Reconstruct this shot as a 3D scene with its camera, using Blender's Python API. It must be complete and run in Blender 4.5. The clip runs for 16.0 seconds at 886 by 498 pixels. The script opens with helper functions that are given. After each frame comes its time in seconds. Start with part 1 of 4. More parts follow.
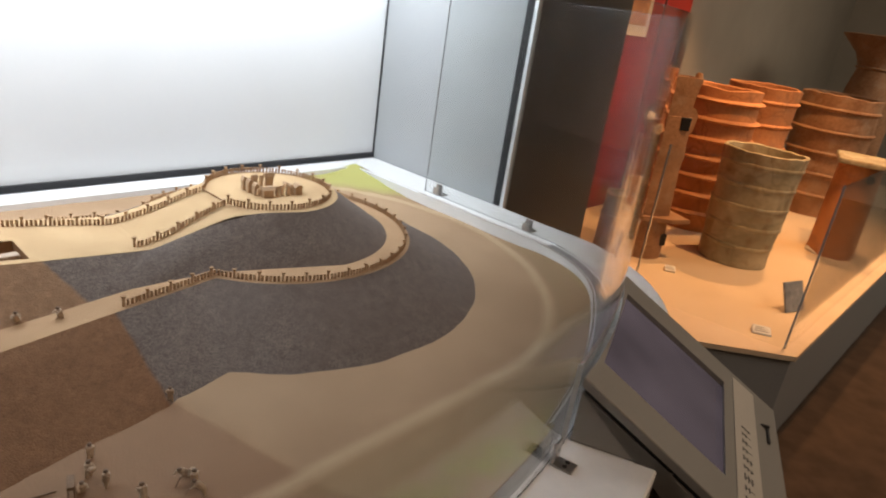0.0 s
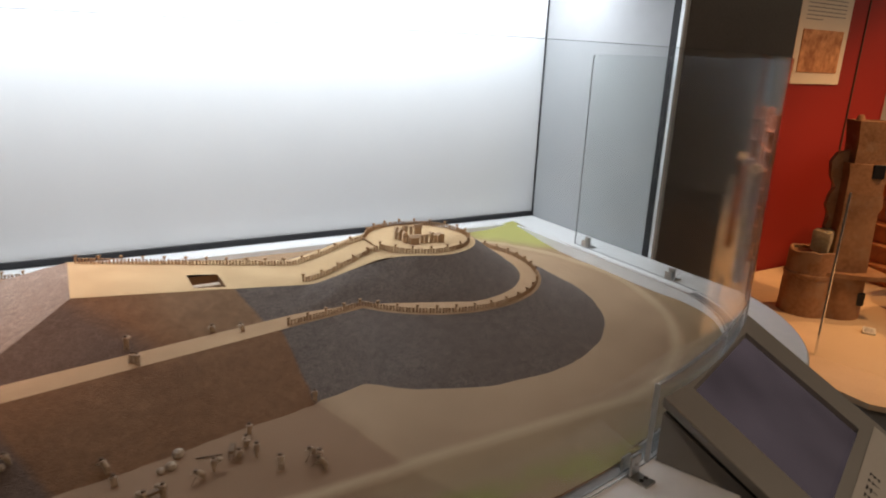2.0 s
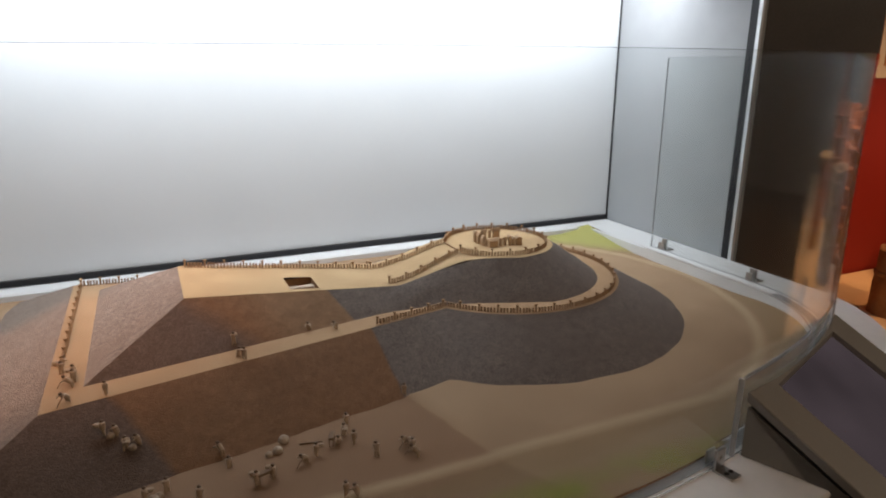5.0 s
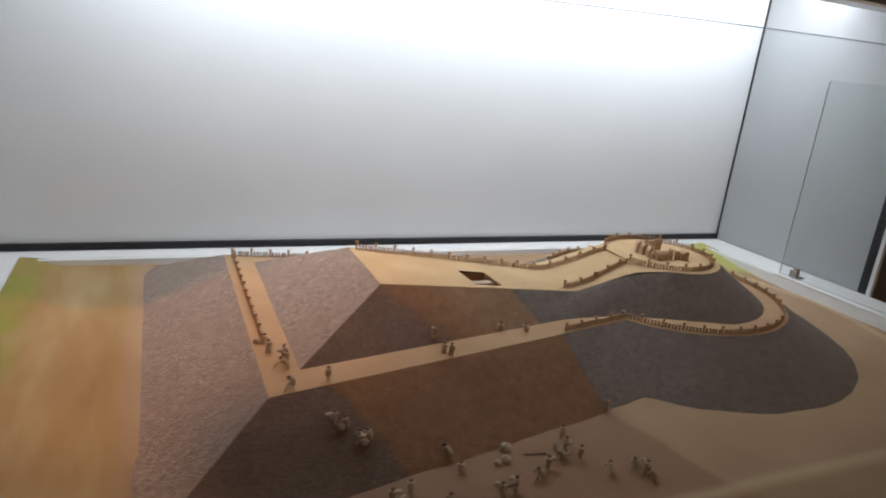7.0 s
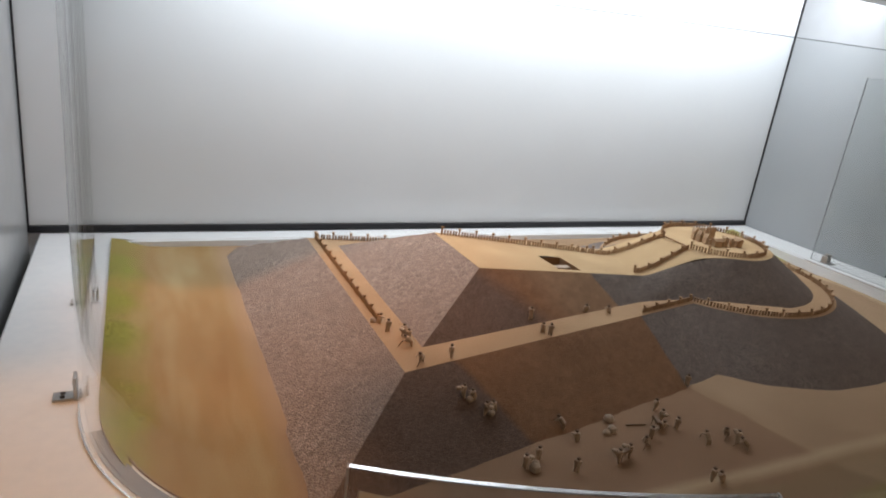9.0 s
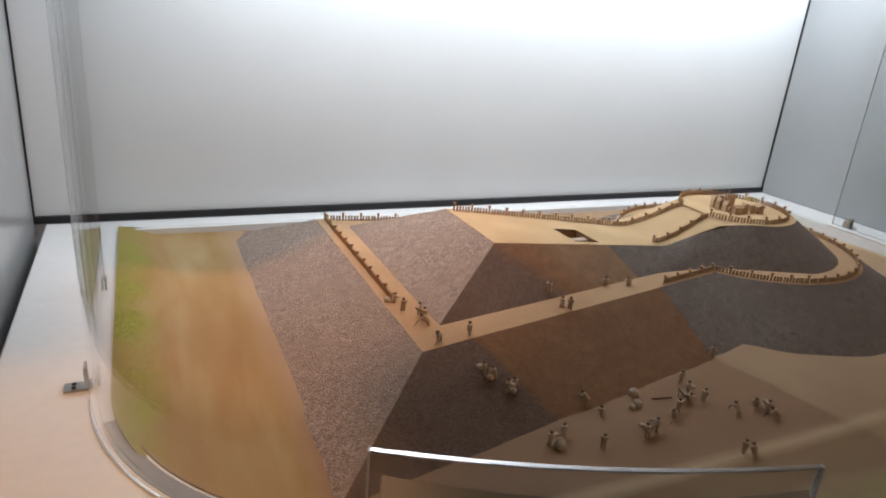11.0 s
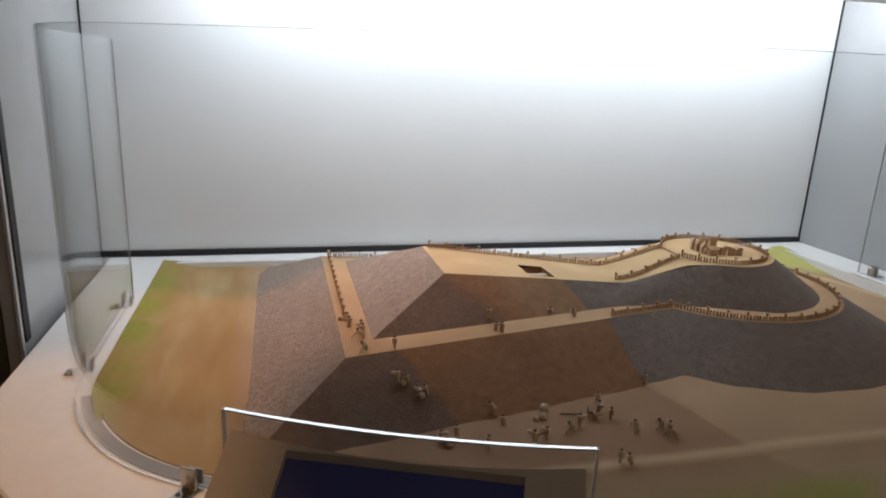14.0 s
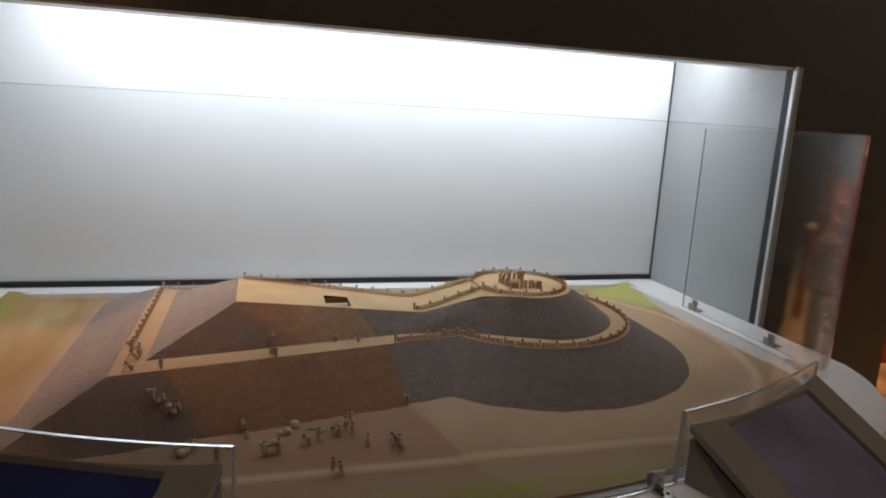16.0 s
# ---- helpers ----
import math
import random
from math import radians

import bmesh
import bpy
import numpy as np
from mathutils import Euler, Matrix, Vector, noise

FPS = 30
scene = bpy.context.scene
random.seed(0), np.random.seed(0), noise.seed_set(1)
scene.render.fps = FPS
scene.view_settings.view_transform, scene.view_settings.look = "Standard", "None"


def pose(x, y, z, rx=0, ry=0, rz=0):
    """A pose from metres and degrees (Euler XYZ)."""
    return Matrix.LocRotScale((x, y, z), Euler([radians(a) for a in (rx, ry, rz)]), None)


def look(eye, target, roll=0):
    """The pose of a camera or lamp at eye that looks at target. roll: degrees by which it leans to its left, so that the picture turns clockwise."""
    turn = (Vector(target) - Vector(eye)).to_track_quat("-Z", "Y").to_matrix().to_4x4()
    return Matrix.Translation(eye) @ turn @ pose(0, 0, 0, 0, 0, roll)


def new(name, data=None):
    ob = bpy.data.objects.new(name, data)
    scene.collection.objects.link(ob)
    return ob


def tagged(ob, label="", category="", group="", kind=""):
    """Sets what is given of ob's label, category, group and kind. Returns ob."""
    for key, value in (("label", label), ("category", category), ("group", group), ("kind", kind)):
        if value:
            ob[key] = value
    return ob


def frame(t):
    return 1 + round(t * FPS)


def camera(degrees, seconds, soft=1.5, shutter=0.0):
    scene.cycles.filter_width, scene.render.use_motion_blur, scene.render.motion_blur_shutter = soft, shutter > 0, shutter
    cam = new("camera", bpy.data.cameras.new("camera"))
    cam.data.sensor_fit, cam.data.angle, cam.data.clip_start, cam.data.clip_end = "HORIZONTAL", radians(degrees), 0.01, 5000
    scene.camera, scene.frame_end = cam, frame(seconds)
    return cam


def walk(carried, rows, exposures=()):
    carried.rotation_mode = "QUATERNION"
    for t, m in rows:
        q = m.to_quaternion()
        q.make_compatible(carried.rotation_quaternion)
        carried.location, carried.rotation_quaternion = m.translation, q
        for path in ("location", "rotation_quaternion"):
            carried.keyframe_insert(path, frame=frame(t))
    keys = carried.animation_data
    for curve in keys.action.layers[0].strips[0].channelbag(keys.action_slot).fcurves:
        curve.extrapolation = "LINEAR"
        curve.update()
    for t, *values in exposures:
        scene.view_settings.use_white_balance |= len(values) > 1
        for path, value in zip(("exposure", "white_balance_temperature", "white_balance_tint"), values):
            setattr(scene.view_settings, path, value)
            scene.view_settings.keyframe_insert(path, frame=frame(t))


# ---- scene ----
cam = camera(68.4, 16.0, soft=1.9, shutter=0.3)
PATH = [
    (0, (-0.009, 0.014, 1.329), (1.418, 1.218, 0.61), 8.5),
    (0.5, (0.015, -0.02, 1.33), (1.326, 1.332, 0.655), 5.9),
    (1, (0.079, -0.099, 1.329), (1.282, 1.379, 0.721), 3.9),
    (1.5, (0.113, -0.166, 1.315), (1.12, 1.459, 0.727), 2.3),
    (2, (0.016, -0.198, 1.332), (0.991, 1.453, 0.763), 2.4),
    (2.5, (-0.112, -0.243, 1.337), (0.964, 1.357, 0.808), 2.6),
    (3, (-0.087, -0.265, 1.332), (1.054, 1.301, 0.837), 2.9),
    (5.5, (-0.032, -0.229, 1.337), (0.713, 1.542, 0.783), -0.1),
    (6, (-0.159, -0.202, 1.323), (0.656, 1.547, 0.798), 2.3),
    (6.5, (-0.201, -0.087, 1.31), (0.606, 1.667, 0.785), 4.5),
    (7, (-0.354, -0.024, 1.309), (0.451, 1.717, 0.742), 6.2),
    (7.5, (-0.545, -0.006, 1.316), (0.323, 1.676, 0.669), 7.3),
    (8, (-0.606, 0.011, 1.31), (0.25, 1.684, 0.624), 9.1),
    (8.5, (-0.587, -0.016, 1.324), (0.261, 1.66, 0.638), 8.2),
    (9, (-0.572, -0.006, 1.319), (0.278, 1.695, 0.7), 7.3),
    (11.5, (-0.565, 0.025, 1.298), (0.25, 1.706, 0.585), 5.1),
    (12, (-0.617, 0.027, 1.303), (0.198, 1.706, 0.585), 9.7),
    (12.5, (-0.627, 0.01, 1.301), (0.189, 1.698, 0.606), 9.5),
    (13, (-0.548, -0.039, 1.305), (0.242, 1.665, 0.619), 8.4),
    (13.5, (-0.373, -0.138, 1.304), (0.21, 1.671, 0.682), 5.2),
    (14, (-0.323, -0.243, 1.315), (0.162, 1.625, 0.792), 2.6),
    (14.5, (-0.282, -0.356, 1.317), (0.189, 1.525, 0.827), 2.3),
    (15, (-0.121, -0.405, 1.327), (0.346, 1.482, 0.856), 2.9),
    (15.5, (0.022, -0.446, 1.334), (0.493, 1.45, 0.904), 3.5),
    (16, (0.05, -0.46, 1.338), (0.589, 1.425, 0.946), 3.2),
]
LIGHT = [(0.0, 1.0), (0.5, 1.02), (1.0, 0.88), (1.5, 0.68), (2.5, 0.47), (5.5, 0.30), (7.0, 0.2), (8.0, 0.32), (9.0, 0.33), (11.5, 0.44), (12.5, 0.38), (13.5, 0.29), (14.0, 0.25), (14.5, 0.08), (16.0, 0.06)]
walk(cam, [(t, look(eye, target, roll)) for t, eye, target, roll in PATH], LIGHT)

# ---- world and lights ----
world = bpy.data.worlds.new("world")
scene.world = world
world.use_nodes = True
world.node_tree.nodes["Background"].inputs[0].default_value = (0.05, 0.045, 0.04, 1)
world.node_tree.nodes["Background"].inputs[1].default_value = 0.1


def lamp(name, kind, m, energy, colour, size=0.1, size_y=None, spot=60, blend=0.5):
    data = bpy.data.lights.new(name, kind)
    data.energy, data.color = energy, colour
    if kind == "AREA":
        data.shape = "RECTANGLE"
        data.size, data.size_y = size, size_y or size
    else:
        data.shadow_soft_size = size
    if kind == "SPOT":
        data.spot_size, data.spot_blend = radians(spot), blend
    ob = new(name, data)
    ob.matrix_world = m
    return ob


COOL = (0.915, 0.965, 1.02)
WARM = (1.0, 0.56, 0.28)
ORANGE = (1.0, 0.50, 0.20)
# tubes above the niche, hidden behind the header
lamp("niche_tube", "AREA", look((0.45, 1.36, 1.66), (0.45, 1.58, 1.30)), 13.0, COOL, 1.98, 0.07)
# warm ceiling spots in the room
lamp("table_spot", "SPOT", look((-0.95, 0.15, 2.70), (-0.70, 0.57, 0.8)), 48, (1.0, 0.51, 0.23), 0.06, spot=25, blend=0.42)
# the header cuts this one off across the rear of the square end
lamp("model_spot", "SPOT", look((-0.86, 0.611, 2.80), (-0.24, 1.19, 0.85)), 72, (1.0, 0.48, 0.23), 0.05, spot=28, blend=0.8)
lamp("haniwa_spot", "SPOT", look((2.75, 0.35, 2.75), (2.85, 0.9, 0.5)), 80, ORANGE, 0.05, spot=70, blend=0.6)
lamp("haniwa_spot", "SPOT", look((3.75, 0.75, 2.6), (3.55, 1.0, 0.5)), 74, ORANGE, 0.05, spot=75, blend=0.6)
# unseen broad fill, added to warm the model fronts and facade
lamp("room_light", "AREA", look((0.6, -1.6, 2.75), (0.6, -1.2, 0.0)), 20, (1.0, 0.72, 0.50), 3.0, 2.0)
# second unseen fill, added to lift the dark walls round the pottery
lamp("gallery_light", "AREA", look((4.6, -0.6, 2.8), (4.6, 0.6, 0.6)), 34, (1.0, 0.82, 0.62), 2.4, 1.6)


# ---- materials ----
def material(name, build):
    mat = bpy.data.materials.new(name)
    mat.use_nodes = True
    tree = mat.node_tree
    build(tree, tree.nodes["Principled BSDF"])
    return mat


def node(tree, kind, **sockets):
    made = tree.nodes.new("ShaderNode" + kind)
    for key, value in sockets.items():
        made.inputs[key.replace("_", " ")].default_value = value
    return made


def coords(tree, scale=(1, 1, 1)):
    geo = tree.nodes.new("ShaderNodeNewGeometry")
    mapping = node(tree, "Mapping")
    mapping.inputs["Scale"].default_value = scale
    tree.links.new(geo.outputs["Position"], mapping.inputs["Vector"])
    return mapping.outputs["Vector"]


def noise_of(tree, vec, scale, detail=4.0, rough=0.55):
    n = node(tree, "TexNoise", Scale=scale, Detail=detail, Roughness=rough)
    tree.links.new(vec, n.inputs["Vector"])
    return n.outputs["Fac"]


def ramp(tree, fac, stops):
    r = tree.nodes.new("ShaderNodeValToRGB")
    els = r.color_ramp.elements
    while len(els) < len(stops):
        els.new(0.5)
    for el, (pos, col) in zip(els, stops):
        el.position, el.color = pos, (*col, 1) if len(col) == 3 else col
    tree.links.new(fac, r.inputs["Fac"])
    return r.outputs["Color"]


def mix(tree, fac, a, b, mode="MIX"):
    m = tree.nodes.new("ShaderNodeMix")
    m.data_type, m.blend_type = "RGBA", mode
    for socket, value in ((0, fac), (6, a), (7, b)):
        if isinstance(value, (int, float)):
            m.inputs[socket].default_value = value
        elif isinstance(value, tuple):
            m.inputs[socket].default_value = (*value, 1)
        else:
            tree.links.new(value, m.inputs[socket])
    return m.outputs[2]


def calc(tree, op, a, b=0.0, clamp=False):
    m = tree.nodes.new("ShaderNodeMath")
    m.operation, m.use_clamp = op, clamp
    for socket, value in ((0, a), (1, b)):
        if isinstance(value, (int, float)):
            m.inputs[socket].default_value = value
        else:
            tree.links.new(value, m.inputs[socket])
    return m.outputs[0]


def relief(tree, bsdf, height, strength, distance):
    b = node(tree, "Bump", Strength=strength, Distance=distance)
    tree.links.new(height, b.inputs["Height"])
    tree.links.new(b.outputs["Normal"], bsdf.inputs["Normal"])


def mottled(name, dark, light, rough=0.6, metal=0.0, fine=120, coarse=6, bump=0.15, dist=0.002, spec=0.4, spread=0.12):
    def build(tree, bsdf):
        vec = coords(tree)
        big, small = noise_of(tree, vec, coarse), noise_of(tree, vec, fine, 3)
        both = calc(tree, "ADD", calc(tree, "MULTIPLY", big, 0.6), calc(tree, "MULTIPLY", small, 0.4))
        tree.links.new(ramp(tree, both, [(0.5 - spread, dark), (0.5 + spread, light)]), bsdf.inputs["Base Color"])
        bsdf.inputs["Metallic"].default_value = metal
        bsdf.inputs["Specular IOR Level"].default_value = spec
        r = calc(tree, "ADD", calc(tree, "MULTIPLY", big, 0.2), rough - 0.1)
        tree.links.new(r, bsdf.inputs["Roughness"])
        relief(tree, bsdf, small, bump, dist)
    return material(name, build)


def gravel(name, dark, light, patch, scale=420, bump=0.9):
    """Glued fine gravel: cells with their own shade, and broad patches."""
    def build(tree, bsdf):
        vec = coords(tree)
        cell = node(tree, "TexVoronoi", Scale=scale)
        tree.links.new(vec, cell.inputs["Vector"])
        shade = node(tree, "SeparateColor")
        tree.links.new(cell.outputs["Color"], shade.inputs["Color"])
        col = ramp(tree, shade.outputs[0], [(0.0, dark), (0.55, tuple((a + b) / 2 for a, b in zip(dark, light))), (1.0, light)])
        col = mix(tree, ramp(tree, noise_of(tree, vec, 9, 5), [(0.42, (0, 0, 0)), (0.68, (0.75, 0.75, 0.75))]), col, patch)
        grain = noise_of(tree, vec, 60, 6, 0.7)
        # reddish streaks down the slope
        streaks = noise_of(tree, coords(tree, (3, 16, 3)), 2.2, 4)
        col = mix(tree, ramp(tree, streaks, [(0.42, (0, 0, 0)), (0.68, (0.22, 0.22, 0.22))]), col, patch)
        col = mix(tree, 0.55, col, ramp(tree, grain, [(0.3, (0.58, 0.58, 0.58)), (0.7, (1.2, 1.16, 1.12))]), "MULTIPLY")
        tree.links.new(col, bsdf.inputs["Base Color"])
        bsdf.inputs["Roughness"].default_value = 0.85
        bsdf.inputs["Specular IOR Level"].default_value = 0.25
        relief(tree, bsdf, calc(tree, "SUBTRACT", grain, cell.outputs["Distance"]), bump, 0.0022)
    return material(name, build)


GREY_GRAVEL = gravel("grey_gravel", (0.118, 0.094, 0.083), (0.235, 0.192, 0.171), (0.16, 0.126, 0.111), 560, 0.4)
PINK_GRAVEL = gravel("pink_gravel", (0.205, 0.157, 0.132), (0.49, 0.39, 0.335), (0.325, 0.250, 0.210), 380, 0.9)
BROWN_SOIL = mottled("brown_soil", (0.235, 0.125, 0.062), (0.33, 0.185, 0.095), 0.9, fine=300, coarse=14, bump=0.35, spec=0.15)
PATH_SAND = mottled("path_sand", (0.37, 0.235, 0.135), (0.45, 0.295, 0.175), 0.9, fine=350, coarse=10, bump=0.3, spec=0.15)
SAND = mottled("sand", (0.46, 0.31, 0.17), (0.56, 0.395, 0.225), 0.9, fine=350, coarse=10, bump=0.3, spec=0.15)
CLAY = mottled("clay_brown", (0.30, 0.182, 0.101), (0.44, 0.284, 0.165), 0.8, fine=400, coarse=60, bump=0.3, spec=0.2)
HOUSE_CLAY = mottled("house_clay", (0.40, 0.265, 0.160), (0.55, 0.385, 0.250), 0.8, fine=400, coarse=60, bump=0.3, spec=0.2)
FIGURE = mottled("figure_cream", (0.36, 0.265, 0.185), (0.52, 0.395, 0.285), 0.75, fine=500, coarse=90, bump=0.2, spec=0.25)
HAIR = mottled("figure_hair", (0.13, 0.085, 0.058), (0.20, 0.135, 0.092), 0.7, fine=500, coarse=90, bump=0.1)
STONE = mottled("pale_stone", (0.36, 0.28, 0.21), (0.54, 0.44, 0.35), 0.85, fine=400, coarse=80, bump=0.4, spec=0.2)


def ground_build(tree, bsdf):
    """Sand floor with a trodden dig area, a pale path and scattered green."""
    vec = coords(tree)
    sep = node(tree, "SeparateXYZ")
    tree.links.new(vec, sep.inputs[0])
    x, y = sep.outputs[0], sep.outputs[1]
    big, small = noise_of(tree, vec, 7, 5), noise_of(tree, vec, 340, 3)
    sand = ramp(tree, big, [(0.3, (0.318, 0.212, 0.131)), (0.7, (0.395, 0.270, 0.171))])
    # dig area in front, warmer and darker, bounded by a slanting line
    side = calc(tree, "SUBTRACT", calc(tree, "ADD", calc(tree, "MULTIPLY", y, -0.24), 0.525), x)
    dig = calc(tree, "MULTIPLY", calc(tree, "MULTIPLY", side, 110, True), calc(tree, "MULTIPLY", calc(tree, "SUBTRACT", 0.80, y), 40, True))
    dig = calc(tree, "MULTIPLY", dig, calc(tree, "MULTIPLY", calc(tree, "ADD", x, 0.42), 30, True))
    sand = mix(tree, calc(tree, "MULTIPLY", dig, 0.75), sand, (0.262, 0.156, 0.096))
    # dry orange ground beyond the square end
    west = calc(tree, "MULTIPLY", calc(tree, "SUBTRACT", -0.385, x), 30, True)
    streak = calc(tree, "ADD", calc(tree, "MULTIPLY", noise_of(tree, coords(tree, (7, 1.6, 1)), 1.5, 6, 0.65), 0.65), calc(tree, "MULTIPLY", noise_of(tree, coords(tree, (22, 4, 1)), 1.5, 5), 0.35))
    sand = mix(tree, west, sand, ramp(tree, streak, [(0.32, (0.272, 0.156, 0.068)), (0.50, (0.325, 0.212, 0.100)), (0.68, (0.39, 0.290, 0.155))]))
    # outer bank: browner, with green near the edge
    dx, dy = calc(tree, "SUBTRACT", x, 0.72), calc(tree, "SUBTRACT", y, 1.083)
    far = calc(tree, "SQRT", calc(tree, "ADD", calc(tree, "MULTIPLY", dx, dx), calc(tree, "MULTIPLY", dy, dy)))
    east = calc(tree, "MULTIPLY", dx, 40, True)
    front = calc(tree, "SUBTRACT", 0.512, y)
    ring = calc(tree, "ADD", calc(tree, "MULTIPLY", calc(tree, "SUBTRACT", far, 0.585), east), calc(tree, "SUBTRACT", east, 1.0))
    bank = calc(tree, "MAXIMUM", ring, front)
    wob = calc(tree, "MULTIPLY", calc(tree, "SUBTRACT", big, 0.5), 0.05)
    bank_w = calc(tree, "ADD", bank, wob)
    sand = mix(tree, calc(tree, "MULTIPLY", calc(tree, "MULTIPLY", bank_w, 45, True), 0.45), sand, (0.262, 0.188, 0.099))
    path = calc(tree, "SUBTRACT", 1.0, calc(tree, "MULTIPLY", calc(tree, "ABSOLUTE", calc(tree, "ADD", calc(tree, "ADD", bank, 0.006), calc(tree, "MULTIPLY", wob, 0.12))), 52), True)
    sand = mix(tree, calc(tree, "MULTIPLY", path, 0.85), sand, (0.50, 0.375, 0.240))
    patch = ramp(tree, noise_of(tree, vec, 5.5, 3), [(0.44, (0, 0, 0)), (0.62, (1, 1, 1))])
    edge_w = calc(tree, "MULTIPLY", calc(tree, "SUBTRACT", -0.545, calc(tree, "ADD", x, wob)), 22, True)
    edge_f = calc(tree, "MULTIPLY", calc(tree, "SUBTRACT", bank_w, 0.075), 14, True)
    corner = calc(tree, "MULTIPLY", calc(tree, "MULTIPLY", calc(tree, "SUBTRACT", calc(tree, "ADD", calc(tree, "ADD", x, wob), calc(tree, "MULTIPLY", y, 0.8)), 2.32), 14, True), calc(tree, "MULTIPLY", calc(tree, "SUBTRACT", y, 1.24), 14, True))
    green_col = ramp(tree, small, [(0.35, (0.16, 0.17, 0.03)), (0.65, (0.33, 0.33, 0.07))])
    sand = mix(tree, calc(tree, "MULTIPLY", edge_f, patch), sand, green_col)
    tuft = ramp(tree, noise_of(tree, coords(tree, (4, 7, 1)), 1.3, 4), [(0.42, (0, 0, 0)), (0.58, (1, 1, 1))])
    sand = mix(tree, calc(tree, "MULTIPLY", edge_w, calc(tree, "ADD", calc(tree, "MULTIPLY", tuft, 0.5), 0.42)), sand, green_col)
    sand = mix(tree, calc(tree, "MULTIPLY", corner, 0.75), sand, (0.40, 0.41, 0.13))
    sand = mix(tree, 0.35, sand, ramp(tree, small, [(0.3, (0.6, 0.6, 0.6)), (0.7, (1.2, 1.2, 1.2))]), "MULTIPLY")
    tree.links.new(sand, bsdf.inputs["Base Color"])
    bsdf.inputs["Roughness"].default_value = 0.9
    bsdf.inputs["Specular IOR Level"].default_value = 0.15
    relief(tree, bsdf, calc(tree, "ADD", small, calc(tree, "MULTIPLY", big, 3)), 0.3, 0.002)


def side_build(rows):
    """Slope dressed in bands: rows of (dark, light, x at the foot, x at the top, foot z, top z, crispness), each band beginning at its line."""
    def build(tree, bsdf):
        vec = coords(tree)
        sep = node(tree, "SeparateXYZ")
        tree.links.new(vec, sep.inputs[0])
        cell = node(tree, "TexVoronoi", Scale=460)
        tree.links.new(vec, cell.inputs["Vector"])
        shade = node(tree, "SeparateColor")
        tree.links.new(cell.outputs["Color"], shade.inputs["Color"])
        grain, patch = noise_of(tree, vec, 60, 6, 0.7), noise_of(tree, vec, 9, 5)
        mixed = calc(tree, "ADD", calc(tree, "MULTIPLY", shade.outputs[0], 0.45), calc(tree, "MULTIPLY", patch, 0.55))
        wob = calc(tree, "MULTIPLY", calc(tree, "SUBTRACT", noise_of(tree, vec, 30, 3), 0.5), 0.012)
        col = None
        for dark, light, x0, x1, z0, z1, crisp in rows:
            band = ramp(tree, mixed, [(0.25, dark), (0.75, light)])
            if col is None:
                col = band
                continue
            k = (x1 - x0) / (z1 - z0)
            line = calc(tree, "ADD", calc(tree, "MULTIPLY", calc(tree, "SUBTRACT", sep.outputs[2], z0), k), x0)
            past = calc(tree, "MULTIPLY", calc(tree, "SUBTRACT", calc(tree, "ADD", sep.outputs[0], wob), line), crisp, True)
            col = mix(tree, past, col, band)
        col = mix(tree, 0.4, col, ramp(tree, grain, [(0.3, (0.5, 0.5, 0.5)), (0.7, (1.2, 1.18, 1.15))]), "MULTIPLY")
        tree.links.new(col, bsdf.inputs["Base Color"])
        bsdf.inputs["Roughness"].default_value = 0.88
        bsdf.inputs["Specular IOR Level"].default_value = 0.2
        relief(tree, bsdf, calc(tree, "SUBTRACT", grain, cell.outputs["Distance"]), 0.45, 0.002)
    return build


DARK_B, BROWN_B = ((0.112, 0.077, 0.062), (0.185, 0.130, 0.105)), ((0.195, 0.104, 0.056), (0.272, 0.150, 0.083))
TAN_B, GREY_B = ((0.245, 0.146, 0.085), (0.325, 0.200, 0.120)), ((0.122, 0.099, 0.089), (0.232, 0.192, 0.173))
SIDE_LOWER = material("lower_side", side_build(((*DARK_B, 0, 0, 0, 1, 1), (*BROWN_B, -0.055, -0.135, 0.765, 0.845, 70), (*GREY_B, 0.332, 0.318, 0.765, 0.845, 160))))
SIDE_UPPER = material("upper_side", side_build(((*DARK_B, 0, 0, 0, 1, 1), (*BROWN_B, 0.080, -0.035, 0.847, 0.922, 18), (*TAN_B, 0.125, 0.060, 0.847, 0.915, 14), (*GREY_B, 0.300, 0.262, 0.847, 0.897, 160))))
GROUND = material("model_ground", ground_build)
WHITE_LAMINATE = mottled("white_laminate", (0.70, 0.71, 0.72), (0.76, 0.76, 0.76), 0.34, fine=60, coarse=3, bump=0.02, spec=0.5)
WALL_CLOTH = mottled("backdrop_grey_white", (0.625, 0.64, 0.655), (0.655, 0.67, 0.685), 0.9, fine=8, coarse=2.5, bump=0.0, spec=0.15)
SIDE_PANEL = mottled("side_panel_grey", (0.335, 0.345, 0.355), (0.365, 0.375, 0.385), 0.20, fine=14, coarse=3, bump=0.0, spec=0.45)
DARK_PANEL = mottled("dark_facade", (0.060, 0.050, 0.045), (0.078, 0.066, 0.059), 0.55, fine=150, coarse=3, bump=0.05, spec=0.35)
BLACK = mottled("black_joint", (0.008, 0.008, 0.010), (0.015, 0.015, 0.018), 0.5, bump=0.02)
ALUMINIUM = mottled("aluminium_edge", (0.62, 0.64, 0.66), (0.72, 0.73, 0.74), 0.4, metal=0.6, bump=0.02)
STEEL = mottled("brushed_steel", (0.42, 0.41, 0.40), (0.56, 0.55, 0.53), 0.32, metal=1.0, fine=300, coarse=40, bump=0.05)
KIOSK_GREY = mottled("kiosk_grey_paint", (0.215, 0.203, 0.186), (0.245, 0.232, 0.214), 0.48, fine=500, coarse=5, bump=0.08, spec=0.4)
